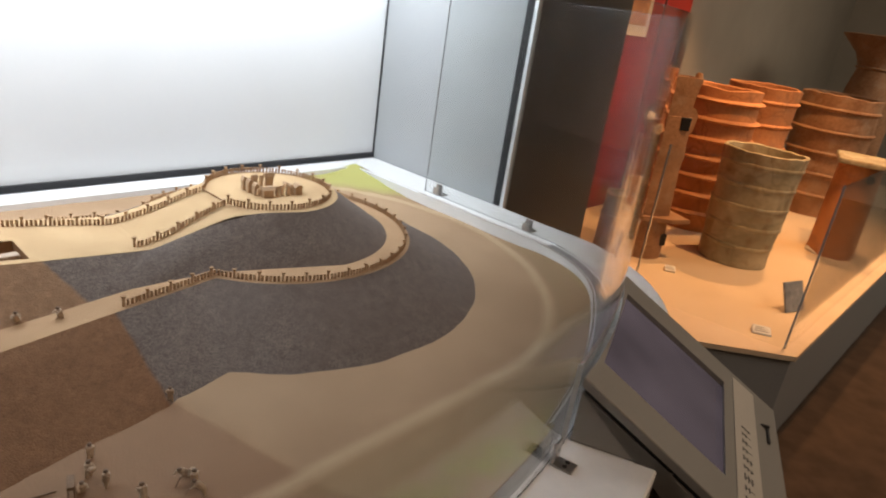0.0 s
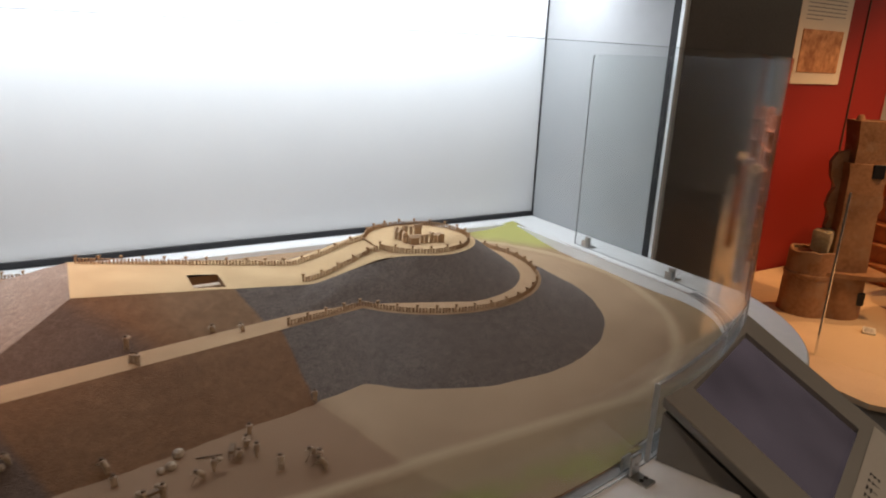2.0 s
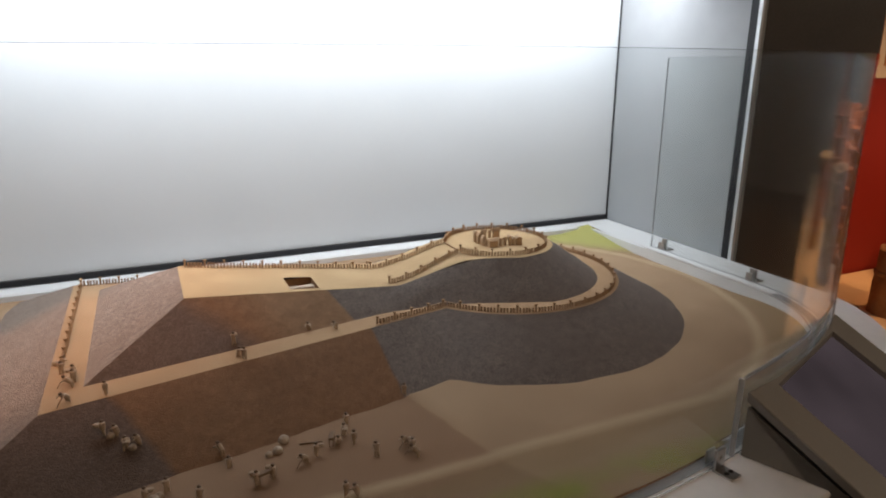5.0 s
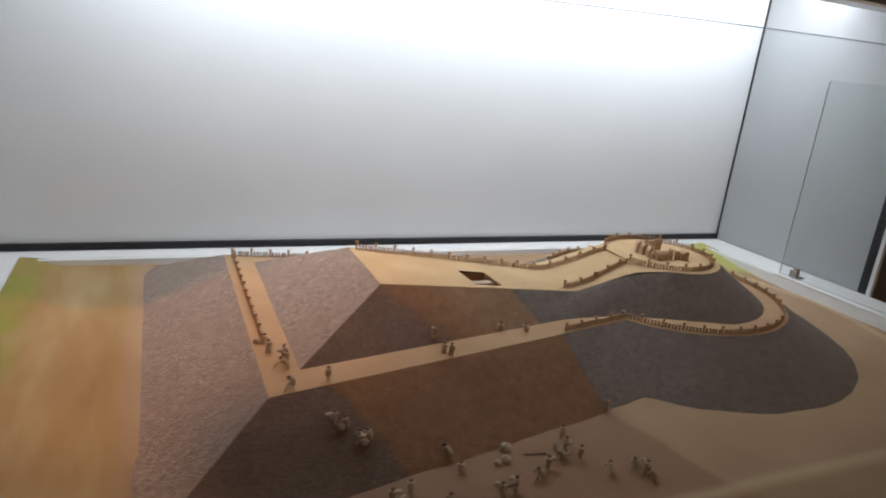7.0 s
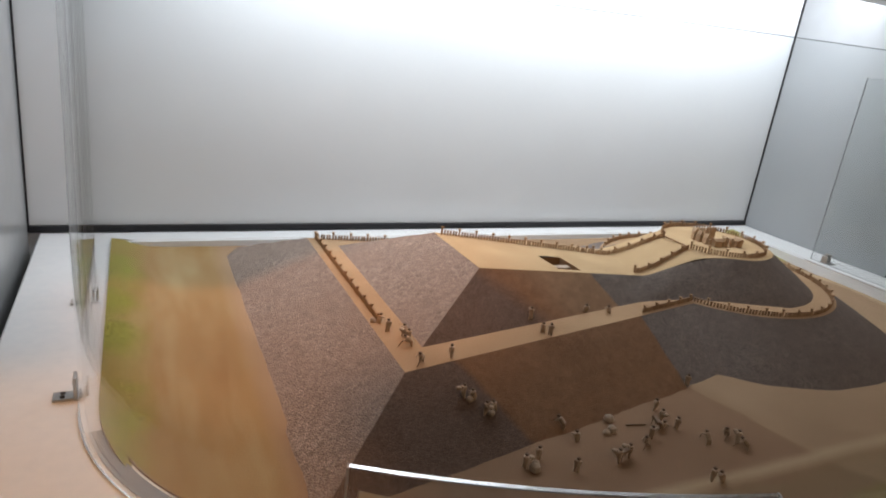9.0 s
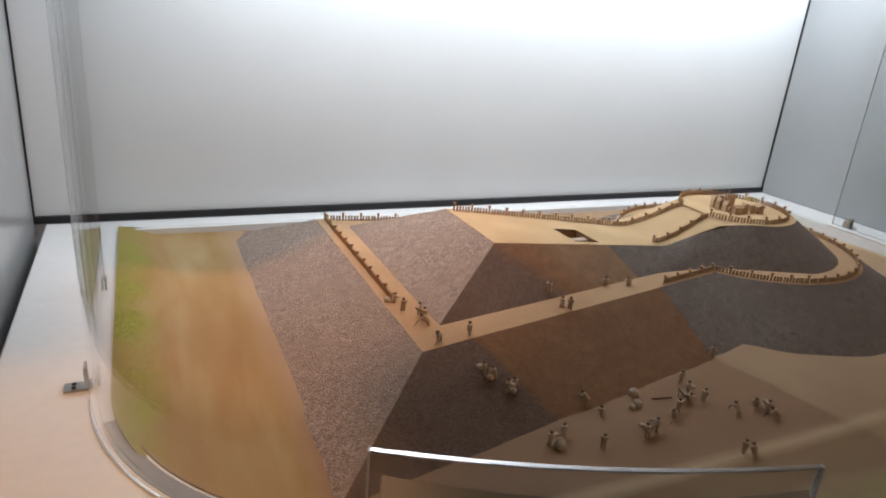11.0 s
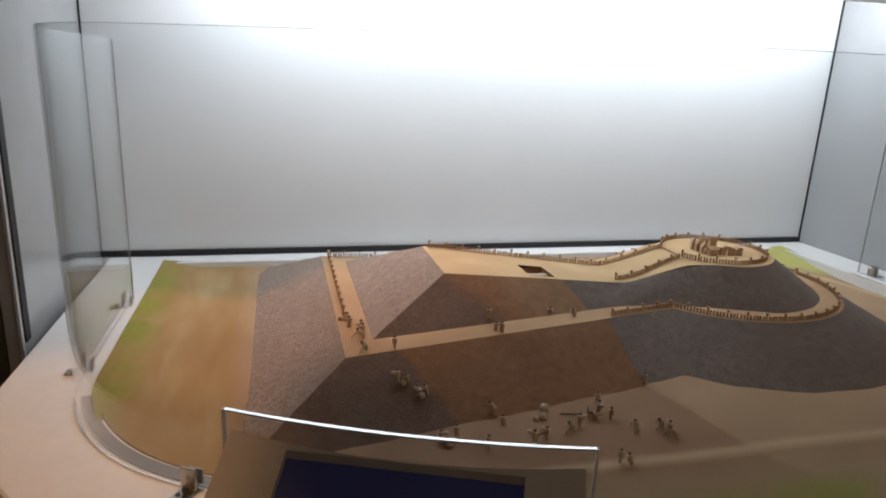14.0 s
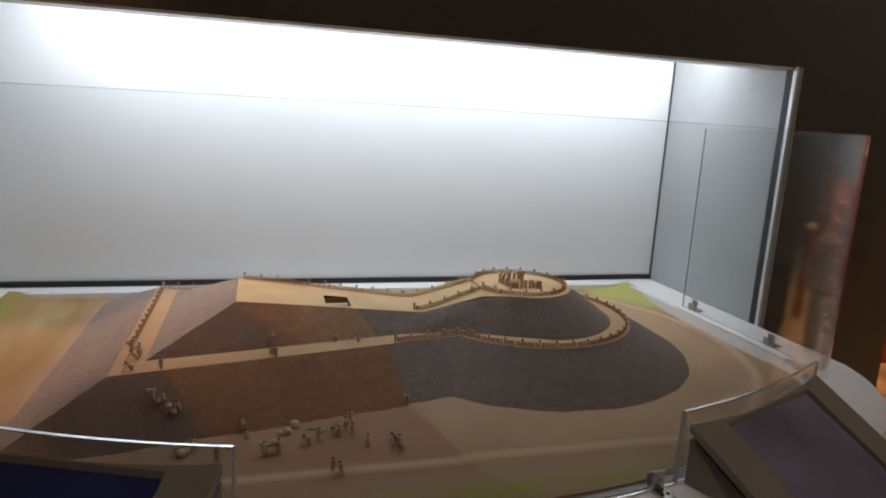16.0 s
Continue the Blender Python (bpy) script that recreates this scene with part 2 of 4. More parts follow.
KIOSK_PLATE = mottled("kiosk_label_plate", (0.47, 0.44, 0.39), (0.52, 0.49, 0.44), 0.45, fine=300, coarse=6, bump=0.03)
INK = mottled("dark_ink", (0.03, 0.028, 0.028), (0.05, 0.045, 0.045), 0.6, bump=0.0)
PLINTH = mottled("plinth_grey", (0.235, 0.245, 0.25), (0.27, 0.28, 0.285), 0.55, fine=200, coarse=3, bump=0.04)
SKIRT = mottled("table_skirt_brown", (0.060, 0.043, 0.034), (0.085, 0.062, 0.048), 0.5, fine=90, coarse=4, bump=0.05)
RED = mottled("red_panel", (0.235, 0.018, 0.013), (0.27, 0.022, 0.016), 0.55, fine=200, coarse=2, bump=0.03, spec=0.35)
FAR_WALL = mottled("beige_wall", (0.30, 0.275, 0.235), (0.36, 0.33, 0.285), 0.8, fine=150, coarse=2, bump=0.06, spec=0.2)
CARPET = mottled("brown_carpet", (0.036, 0.026, 0.020), (0.066, 0.046, 0.035), 0.95, fine=260, coarse=9, bump=0.5, dist=0.004, spec=0.1)
CEILING = mottled("ceiling_dark", (0.05, 0.046, 0.042), (0.065, 0.06, 0.055), 0.9, bump=0.05)
CASE_CLOTH = mottled("case_sand_cloth", (0.60, 0.46, 0.31), (0.68, 0.53, 0.37), 0.9, fine=260, coarse=5, bump=0.2, spec=0.1)
def pottery(name, dark, light, stain, cracks=0.5):
    """Unglazed old clay: mottled, stained in patches, crossed by a few mended cracks."""
    def build(tree, bsdf):
        vec = coords(tree)
        big, small, blot = noise_of(tree, vec, 7, 5), noise_of(tree, vec, 70, 4), noise_of(tree, vec, 13, 3)
        both = calc(tree, "ADD", calc(tree, "MULTIPLY", big, 0.65), calc(tree, "MULTIPLY", small, 0.35))
        col = ramp(tree, both, [(0.34, dark), (0.66, light)])
        col = mix(tree, ramp(tree, blot, [(0.52, (0, 0, 0)), (0.66, (0.8, 0.8, 0.8))]), col, stain)
        warped = node(tree, "VectorMath")
        warped.operation = "ADD"
        shift = node(tree, "TexNoise", Scale=9.0)
        tree.links.new(vec, shift.inputs["Vector"])
        scaled = node(tree, "VectorMath")
        scaled.operation = "SCALE"
        scaled.inputs[3].default_value = 0.12
        tree.links.new(shift.outputs["Color"], scaled.inputs[0])
        tree.links.new(vec, warped.inputs[0])
        tree.links.new(scaled.outputs[0], warped.inputs[1])
        cell = node(tree, "TexVoronoi", Scale=3.6)
        cell.feature = "DISTANCE_TO_EDGE"
        tree.links.new(warped.outputs[0], cell.inputs["Vector"])
        line = calc(tree, "SUBTRACT", 1.0, calc(tree, "MULTIPLY", cell.outputs["Distance"], 55), True)
        col = mix(tree, calc(tree, "MULTIPLY", line, cracks), col, tuple(c * 0.35 for c in dark))
        tree.links.new(col, bsdf.inputs["Base Color"])
        bsdf.inputs["Roughness"].default_value = 0.82
        bsdf.inputs["Specular IOR Level"].default_value = 0.2
        relief(tree, bsdf, calc(tree, "SUBTRACT", calc(tree, "ADD", small, big), calc(tree, "MULTIPLY", line, cracks)), 0.45, 0.004)
    return material(name, build)


TERRACOTTA = pottery("terracotta", (0.40, 0.17, 0.075), (0.58, 0.285, 0.135), (0.40, 0.20, 0.11), 0.35)
PALE_CLAY = pottery("pale_clay", (0.27, 0.245, 0.165), (0.50, 0.44, 0.32), (0.27, 0.20, 0.125), 0.3)
BROWN_CLAY = pottery("brown_clay", (0.22, 0.115, 0.062), (0.41, 0.235, 0.135), (0.36, 0.24, 0.16), 0.15)
PAPER = mottled("poster_paper", (0.62, 0.55, 0.45), (0.68, 0.61, 0.50), 0.7, fine=200, coarse=3, bump=0.01)
PRINT = mottled("poster_photo", (0.30, 0.12, 0.05), (0.62, 0.33, 0.16), 0.6, fine=40, coarse=18, bump=0.0)
TIMBER = mottled("brown_timber", (0.17, 0.108, 0.068), (0.25, 0.165, 0.105), 0.8, fine=300, coarse=60, bump=0.2)
WHITE_TAG = mottled("white_tag", (0.66, 0.64, 0.60), (0.74, 0.72, 0.68), 0.6, bump=0.01)


def pane_build(tint, base):
    def build(tree, bsdf):
        out = tree.nodes["Material Output"]
        clear = node(tree, "BsdfTransparent", Color=(*tint, 1))
        gloss = node(tree, "BsdfGlossy", Roughness=0.05)
        gloss.inputs["Color"].default_value = (1, 1, 1, 1)
        facing = node(tree, "LayerWeight", Blend=0.5)
        amount = calc(tree, "ADD", calc(tree, "MULTIPLY", calc(tree, "POWER", facing.outputs["Facing"], 5.0), 0.94), base)
        blend = tree.nodes.new("ShaderNodeMixShader")
        tree.links.new(amount, blend.inputs[0])
        tree.links.new(clear.outputs[0], blend.inputs[1])
        tree.links.new(gloss.outputs[0], blend.inputs[2])
        tree.links.new(blend.outputs[0], out.inputs["Surface"])
        tree.nodes.remove(bsdf)
    return build


ACRYLIC = material("clear_acrylic", pane_build((0.955, 0.964, 0.964), 0.004))
GUARD = material("kiosk_acrylic", pane_build((0.93, 0.937, 0.937), 0.012))
TOP_EDGE = material("acrylic_top_edge", pane_build((0.74, 0.76, 0.77), 0.12))
# one acrylic edge in two tones; near-white metal imitates light carried inside it
EDGE_SOFT = mottled("unlit_acrylic_edge", (0.38, 0.39, 0.40), (0.46, 0.47, 0.48), 0.3, bump=0.0)
EDGE = mottled("lit_acrylic_edge", (0.88, 0.89, 0.90), (0.93, 0.94, 0.95), 0.2, metal=0.85, bump=0.0)
SEAM = mottled("acrylic_edge_dark", (0.27, 0.28, 0.29), (0.34, 0.35, 0.36), 0.3, bump=0.0)


def screen(name, glow, strength):
    def build(tree, bsdf):
        vec = coords(tree)
        bsdf.inputs["Base Color"].default_value = (0.012, 0.012, 0.016, 1)
        bsdf.inputs["Roughness"].default_value = 0.16
        bsdf.inputs["Specular IOR Level"].default_value = 0.15
        col = ramp(tree, noise_of(tree, vec, 5, 2), [(0.35, tuple(c * 0.6 for c in glow)), (0.7, glow)])
        tree.links.new(col, bsdf.inputs["Emission Color"])
        bsdf.inputs["Emission Strength"].default_value = strength
    return material(name, build)


SCREEN_DARK = screen("screen_navy", (0.004, 0.004, 0.012), 1.0)
SCREEN_IDLE = screen("screen_idle", (0.055, 0.042, 0.048), 0.8)
SCREEN_TEXT = screen("screen_text", (1.0, 1.0, 1.0), 0.75)


# ---- mesh helpers ----
def bm_new():
    return bmesh.new()


def smooth_by(ob_mesh, degrees=35):
    ob_mesh.set_sharp_from_angle(angle=radians(degrees))


def mesh_of(name, bm, mats, smooth=False):
    bmesh.ops.recalc_face_normals(bm, faces=bm.faces)
    me = bpy.data.meshes.new(name)
    if smooth:
        for f in bm.faces:
            f.smooth = True
    bm.to_mesh(me)
    bm.free()
    for mat in mats if isinstance(mats, (list, tuple)) else [mats]:
        me.materials.append(mat)
    if smooth:
        smooth_by(me)
    return me


def part(name, bm, mat, parent, label="", smooth=False):
    ob = new(name, mesh_of(name, bm, mat, smooth))
    ob.parent = parent
    if label:
        ob["label"] = label
    return ob


def thing(name, label, category, group="", kind="", at=None):
    ob = new(name)
    ob.empty_display_size = 0.05
    if at is not None:
        ob.matrix_world = at
    return tagged(ob, label, category, group, kind)


def solid(name, bm, mat, label, category, group="", kind="", smooth=False, at=None):
    ob = new(name, mesh_of(name, bm, mat, smooth))
    if at is not None:
        ob.matrix_world = at
    return tagged(ob, label, category, group, kind)


def box(bm, x0, y0, z0, x1, y1, z1, bevel=0.0, m=None):
    vs = [bm.verts.new((x, y, z)) for z in (z0, z1) for x, y in ((x0, y0), (x1, y0), (x1, y1), (x0, y1))]
    faces = [bm.faces.new([vs[i] for i in q]) for q in ((3, 2, 1, 0), (4, 5, 6, 7), (0, 1, 5, 4), (1, 2, 6, 5), (2, 3, 7, 6), (3, 0, 4, 7))]
    if bevel:
        got = bmesh.ops.bevel(bm, geom=list({e for f in faces for e in f.edges}), offset=bevel, segments=2, affect="EDGES", profile=0.5)
        vs = list({v for f in got["faces"] for v in f.verts} | {v for v in vs if v.is_valid})
    if m is not None:
        bmesh.ops.transform(bm, matrix=m, verts=vs)
    return vs


def loft(bm, loops, closed=True, cap0=False, cap1=False, mat_of=None):
    """Quads between loops of equal length."""
    rows = [[bm.verts.new(p) for p in loop] for loop in loops]
    n = len(rows[0])
    for j, (a, b) in enumerate(zip(rows, rows[1:])):
        for i in range(n if closed else n - 1):
            k = (i + 1) % n
            f = bm.faces.new((a[i], a[k], b[k], b[i]))
            if mat_of:
                f.material_index = mat_of(j, i)
    if cap0:
        bm.faces.new(rows[0][::-1])
    if cap1:
        bm.faces.new(rows[-1])
    return rows


def revolve(bm, profile, n=24, m=None, cap0=True, cap1=True, squash=1.0, wob=0.0):
    """profile: (radius, z) from the bottom up."""
    loops = []
    for r, z in profile:
        loops.append([(r * (1 + wob * noise.noise(Vector((math.cos(a) * 2, math.sin(a) * 2, z * 9)))) * math.cos(a),
                       r * squash * (1 + wob * noise.noise(Vector((math.cos(a) * 2 + 5, math.sin(a) * 2, z * 9)))) * math.sin(a), z)
                      for a in (2 * math.pi * i / n for i in range(n))])
    rows = loft(bm, loops, True, cap0, cap1)
    vs = [v for row in rows for v in row]
    if m is not None:
        bmesh.ops.transform(bm, matrix=m, verts=vs)
    return vs


def prism(bm, outline, z0, z1):
    return loft(bm, [[(x, y, z0) for x, y in outline], [(x, y, z1) for x, y in outline]], True, True, True)


# ---- plan ----
MID = 0.348            # middle of the case, left to right
WALL_Y, LEFT_X, RIGHT_X, FACE_Y = 1.615, -0.790, 1.452, 1.058
WEST_Y = 1.032         # the facade stands further forward on the west side
SILL, HEADER, GLASS_TOP = 0.795, 1.527, 1.35
ARC_Y, ARC_R, FILLET, HALF = 1.806, 1.506, 0.38, 0.993


def bow(grow=0.0, back=1.25, n_arc=40, n_fil=16):
    """The bow-fronted outline of the glass, grown outwards, from the back end on one side round to the other."""
    half, r, big = HALF + grow, FILLET + grow, ARC_R + grow
    cx = half - r
    cy = ARC_Y - math.sqrt((big - r) ** 2 - cx * cx)
    turn = math.asin(cx / (big - r))
    right = [(half, back + (cy - back) * i / 8) for i in range(8)]
    right += [(cx + r * math.cos(a), cy - r * math.sin(a)) for a in ((math.pi / 2 - turn) * i / n_fil for i in range(n_fil))]
    right += [(big * math.sin(a), ARC_Y - big * math.cos(a)) for a in (turn * (1 - i / (n_arc // 2)) for i in range(n_arc // 2))]
    left = [(-x, y) for x, y in right[::-1]]
    return [(MID + x, y) for x, y in right + [(0, ARC_Y - big)] + left]


# ---- room ----
def slab(name, x0, y0, z0, x1, y1, z1, mat, label, category, bevel=0.0):
    bm = bm_new()
    box(bm, x0, y0, z0, x1, y1, z1, bevel)
    return solid(name, bm, mat, label, category, kind="structure")


slab("floor", -3.5, -3.5, -0.1, 7.5, 2.6, 0.0, CARPET, "dark brown carpet floor of the gallery", "floor")
slab("ceiling", -3.5, -3.5, 2.85, 7.5, 2.6, 2.95, CEILING, "dark gallery ceiling", "ceiling")
slab("wall_south", -3.5, -3.6, 0, 7.5, -3.5, 2.85, DARK_PANEL, "dark gallery wall", "wall")
slab("wall_west", -3.6, -3.5, 0, -3.5, 2.6, 2.85, DARK_PANEL, "dark gallery wall", "wall")
slab("wall_east", 7.5, -3.5, 0, 7.6, 2.6, 2.85, FAR_WALL, "beige grey gallery wall", "wall")
slab("wall_north", 3.62, 1.72, 0, 7.5, 1.82, 2.85, FAR_WALL, "beige grey painted wall behind the pottery", "wall")
slab("wall_red", 1.96, 1.60, 0, 3.60, 1.68, 2.85, RED, "plain red display wall with a vertical joint", "wall")
slab("wall_red_return", 3.603, 1.60, 0, 3.618, 1.82, 2.85, RED, "end of the red display wall", "wall")
slab("trim_red_joint", 3.30, 1.594, 0.41, 3.306, 1.599, 2.85, SKIRT, "fine dark joint in the red wall", "trim")

# ---- dark facade with the lit niche ----
slab("wall_facade_west", -3.5, WEST_Y, 0, LEFT_X - 0.03, FACE_Y + 0.10, 2.85, DARK_PANEL, "dark brown facade panel beside the niche", "wall")
slab("wall_facade_east", RIGHT_X + 0.03, FACE_Y, 0, 1.955, FACE_Y + 0.80, 2.85, DARK_PANEL, "dark brown facade panel beside the niche", "wall")
slab("wall_header", LEFT_X - 0.03, FACE_Y, HEADER, RIGHT_X + 0.03, FACE_Y + 0.06, 2.85, DARK_PANEL, "dark header over the lit niche", "wall")
slab("trim_header_edge", LEFT_X, FACE_Y + 0.002, HEADER - 0.008, RIGHT_X, FACE_Y + 0.058, HEADER - 0.001, ALUMINIUM, "pale metal edge under the header", "trim")
slab("wall_niche_back", LEFT_X - 0.1, WALL_Y, 0.0, RIGHT_X + 0.1, WALL_Y + 0.08, 1.95, WALL_CLOTH, "grey-white backdrop wall lit from above", "wall")
slab("ceiling_niche", LEFT_X - 0.1, FACE_Y + 0.062, 1.90, RIGHT_X + 0.1, WALL_Y - 0.002, 1.95, WALL_CLOTH, "white ceiling over the niche tubes", "ceiling")
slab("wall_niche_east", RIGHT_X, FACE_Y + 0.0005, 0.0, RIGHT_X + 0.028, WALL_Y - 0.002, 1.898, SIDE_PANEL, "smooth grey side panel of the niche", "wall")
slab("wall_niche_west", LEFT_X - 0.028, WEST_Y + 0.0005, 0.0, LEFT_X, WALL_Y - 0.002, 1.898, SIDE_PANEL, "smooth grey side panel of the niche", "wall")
for side, x in (("east", RIGHT_X), ("west", LEFT_X)):
    s, face = (1, FACE_Y) if side == "east" else (-1, WEST_Y)
    a, b = sorted((x - s * (0.0065 if s > 0 else 0.003), x + s * 0.002))
    slab("trim_edge_" + side, a, face - 0.012, 0.0, b, face - 0.001, HEADER, ALUMINIUM, "pale metal edge strip of the niche", "trim")
    a, b = sorted((x - s * 0.006, x - s * 0.0005))
    slab("trim_joint_" + side, a, face, SILL, b, face + 0.024, HEADER, BLACK, "black joint beside the metal edge", "trim")
    a, b = sorted((x - s * 0.004, x - s * 0.0005))
    slab("trim_corner_" + side, a, WALL_Y - 0.006, SILL, b, WALL_Y - 0.001, 1.89, BLACK, "dark corner joint of the niche", "trim")
slab("trim_wall_gap", LEFT_X + 0.004, WALL_Y - 0.010, SILL + 0.001, RIGHT_X - 0.004, WALL_Y - 0.001, SILL + 0.016, BLACK, "black gap strip under the backdrop", "trim")

# ---- display table ----
table = thing("display_table", "white bow-fronted display table on a dark base", "display table")


def loop_of(grow, back):
    pts = bow(grow, back)
    return pts + [(pts[-1][0] + (pts[0][0] - pts[-1][0]) * i / 40, back) for i in range(1, 40)]


bm = bm_new()
outer = [(min(max(x, -0.769), RIGHT_X - 0.004), y) for x, y in loop_of(0.122, WALL_Y - 0.011)]
round_in = [(x + (MID - x) * 0.003, y + (1.0 - y) * 0.004) for x, y in outer]
inner = loop_of(-0.034, 1.533)
loft(bm, [[(x, y, z) for x, y in lp] for lp, z in ((inner, SILL - 0.034), (outer, SILL - 0.034), (outer, SILL - 0.003), (round_in, SILL), (inner, SILL), (inner, SILL - 0.034))])
part("tabletop", bm, WHITE_LAMINATE, table, "white laminate top", True)
# grey strip stands in for the dimmer sill inside the curved glass
SILL_SHADE = mottled("sill_shade", (0.20, 0.20, 0.205), (0.25, 0.25, 0.255), 0.4, fine=80, coarse=5, bump=0.03)
for name, a, b, hi, mat in (("seat_strip", -0.006, -0.0265, 0.0016, SILL_SHADE), ("board_joint", -0.0305, -0.0330, 0.0012, TIMBER)):
    bm = bm_new()
    pairs = [(p, q) for p, q in zip(bow(a, 1.25), bow(b, 1.25)) if p[1] < (0.80 if a > -0.02 else 2)]
    loft(bm, [[(p[0], p[1], SILL + 0.0006), (p[0], p[1], SILL + hi), (q[0], q[1], SILL + hi), (q[0], q[1], SILL + 0.0006)] for p, q in pairs], True, True, True)
    part(name, bm, mat, table, "narrow grey strip laid in as shade on the sill inside the glass" if a > -0.02 else "dark joint at the model board", True)
bm = bm_new()
loft(bm, [[(x, y, z) for x, y in loop_of(0.085, WALL_Y - 0.03)] for z in (0.06, SILL - 0.0345)])
part("skirt", bm, SKIRT, table, "dark brown curved skirt", True)
bm = bm_new()
prism(bm, bow(0.05, WALL_Y - 0.04), 0.0, 0.06)
part("kick_plate", bm, BLACK, table, "", True)

# ---- mound model ----
AXIS = 1.083
ROUND = (0.72, AXIS)
SUMMIT = (0.705, 1.090)
FLOOR_Z, TERR_Z, RING_Z = 0.765, 0.845, 0.922
model = thing("burial_mound_model", "scale model of a keyhole-shaped burial mound under construction", "scale model")


def top_z(x):
    """Height of the top platform: falls from the square front to the waist, then climbs to the round top."""
    if x < 0.42:
        return 0.922 - 0.042 * max(x, -0.01) / 0.42
    if x < 0.605:
        s = (x - 0.42) / 0.185
        return 0.880 + 0.042 * (s * s * (3 - 2 * s) * 0.4 + s * 0.6)
    return RING_Z


def half_outline(front_x, corner_d, waist_x, waist_d, radius, z, lean=0.0):
    """One half of a keyhole outline, from the axis at the square end to the axis at the round end; depth d counts from the axis."""
    pts = [(front_x + lean * i / 14, corner_d * i / 14) for i in range(14)]
    pts += [(front_x + lean + (waist_x - front_x - lean) * i / 48, corner_d + (waist_d - corner_d) * i / 48) for i in range(48)]
    a0 = math.atan2(waist_d, waist_x - ROUND[0])
    pts += [(ROUND[0] + radius * math.cos(a), radius * math.sin(a)) for a in (a0 * (1 - i / 48) for i in range(49))]
    return [(x, d, z(x) if callable(z) else z) for x, d in pts]


def whole(half):
    front = [(x, AXIS - d, z) for x, d, z in half]
    back = [(x, AXIS + d, z) for x, d, z in half[-2:0:-1]]
    return front + back


def circle_waist(radius, d):
    return ROUND[0] - math.sqrt(radius * radius - d * d)


H_BASE = half_outline(-0.393, 0.491, circle_waist(0.438, 0.328), 0.328, 0.438, FLOOR_Z - 0.006)
H_TERR_OUT = half_outline(-0.220, 0.312, circle_waist(0.277, 0.165), 0.165, 0.277, TERR_Z)
H_TERR_IN = half_outline(-0.165, 0.246, circle_waist(0.228, 0.114), 0.114, 0.228, TERR_Z + 0.002)


def top_d(x):
    """Half width of the top platform and the ramp."""
    return 0.106 - 0.020 * min(max(x, 0.0), 0.42) / 0.42 - 0.006 * max(0.0, x - 0.42) / 0.18


def top_half():
    pts = [(-0.002, 0.106 * i / 14) for i in range(14)]
    for i in range(48):
        s = i / 48
        x = -0.002 + 0.602 * s
        pts.append((x, top_d(x)))
    r = 0.132
    a0 = math.atan2(top_d(0.6), 0.6 - SUMMIT[0])
    pts += [(SUMMIT[0] + r * math.cos(a), r * math.sin(a)) for a in (a0 * (1 - i / 48) for i in range(49))]
    return [(x, d, top_z(x)) for x, d in pts]


H_TOP = top_half()
HALF_N = 14 + 48 + 49


def zone(j, i, n):
    """Surface of each stretch of a slope: 0 pink, 1 blue, 2 dressed side, 3 grey, 4 sand."""
    front = i < HALF_N - 1
    k = i if front else n - 1 - i
    if j == 1:
        return 4
    if k < 14:
        return 0 if (front or k < 7) else 1
    if not front:
        return 1 if k < 34 else 3
    return 2 if k < 62 else 3


def between(a, b, n, rough):
    """Loops from a to b with slight unevenness."""
    out = []
    for k in range(n + 1):
        s = k / n
        loop = []
        for (xa, ya, za), (xb, yb, zb) in zip(a, b):
            p = Vector((xa + (xb - xa) * s, ya + (yb - ya) * s, za + (zb - za) * s))
            if 0 < k < n:
                p.z += rough * noise.noise(p * 40)
            loop.append(tuple(p))
        out.append(loop)
    return out


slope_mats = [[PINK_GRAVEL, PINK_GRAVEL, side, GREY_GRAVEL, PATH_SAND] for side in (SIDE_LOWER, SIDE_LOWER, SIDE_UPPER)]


def eased(half, k0, k1, passes):
    """Rounds off a stretch of an outline."""
    pts = [Vector(p) for p in half]
    for _ in range(passes):
        pts = [p if not k0 <= i <= k1 else (pts[i - 1] + p * 2 + pts[i + 1]) / 4 for i, p in enumerate(pts)]
    return [tuple(p) for p in pts]


H_TOP = eased(H_TOP, 50, 76, 60)
H_UP = eased(H_TERR_IN, 52, 80, 160)
loops = [whole(h) for h in (H_BASE, H_TERR_OUT, H_TERR_IN, H_TOP)]
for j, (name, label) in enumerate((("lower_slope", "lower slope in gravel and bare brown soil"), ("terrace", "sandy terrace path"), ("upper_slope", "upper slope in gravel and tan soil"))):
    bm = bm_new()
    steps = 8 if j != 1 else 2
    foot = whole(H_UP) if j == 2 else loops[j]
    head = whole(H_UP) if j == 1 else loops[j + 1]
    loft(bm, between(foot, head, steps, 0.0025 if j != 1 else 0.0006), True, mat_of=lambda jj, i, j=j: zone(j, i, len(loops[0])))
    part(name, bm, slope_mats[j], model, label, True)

# sandy top with the open burial pit cut into it
PIT = (0.196, 1.003, 0.254, 1.082)
bm = bm_new()
n = len(loops[3])
top_loop = loops[3]
xs = sorted({round(x, 5) for x, d, z in H_TOP[14:62]} | {PIT[0], PIT[2]})
edge = {}
for x, d, z in H_TOP[14:62]:
    edge[round(x, 5)] = d
for x in (PIT[0], PIT[2]):
    edge[x] = top_d(x)
cols = []
for x in xs:
    d = edge[x]
    ys = [AXIS - d, PIT[1], PIT[3], AXIS + d]
    cols.append([bm.verts.new((x, y, top_z(x) + 0.0004)) for y in ys])
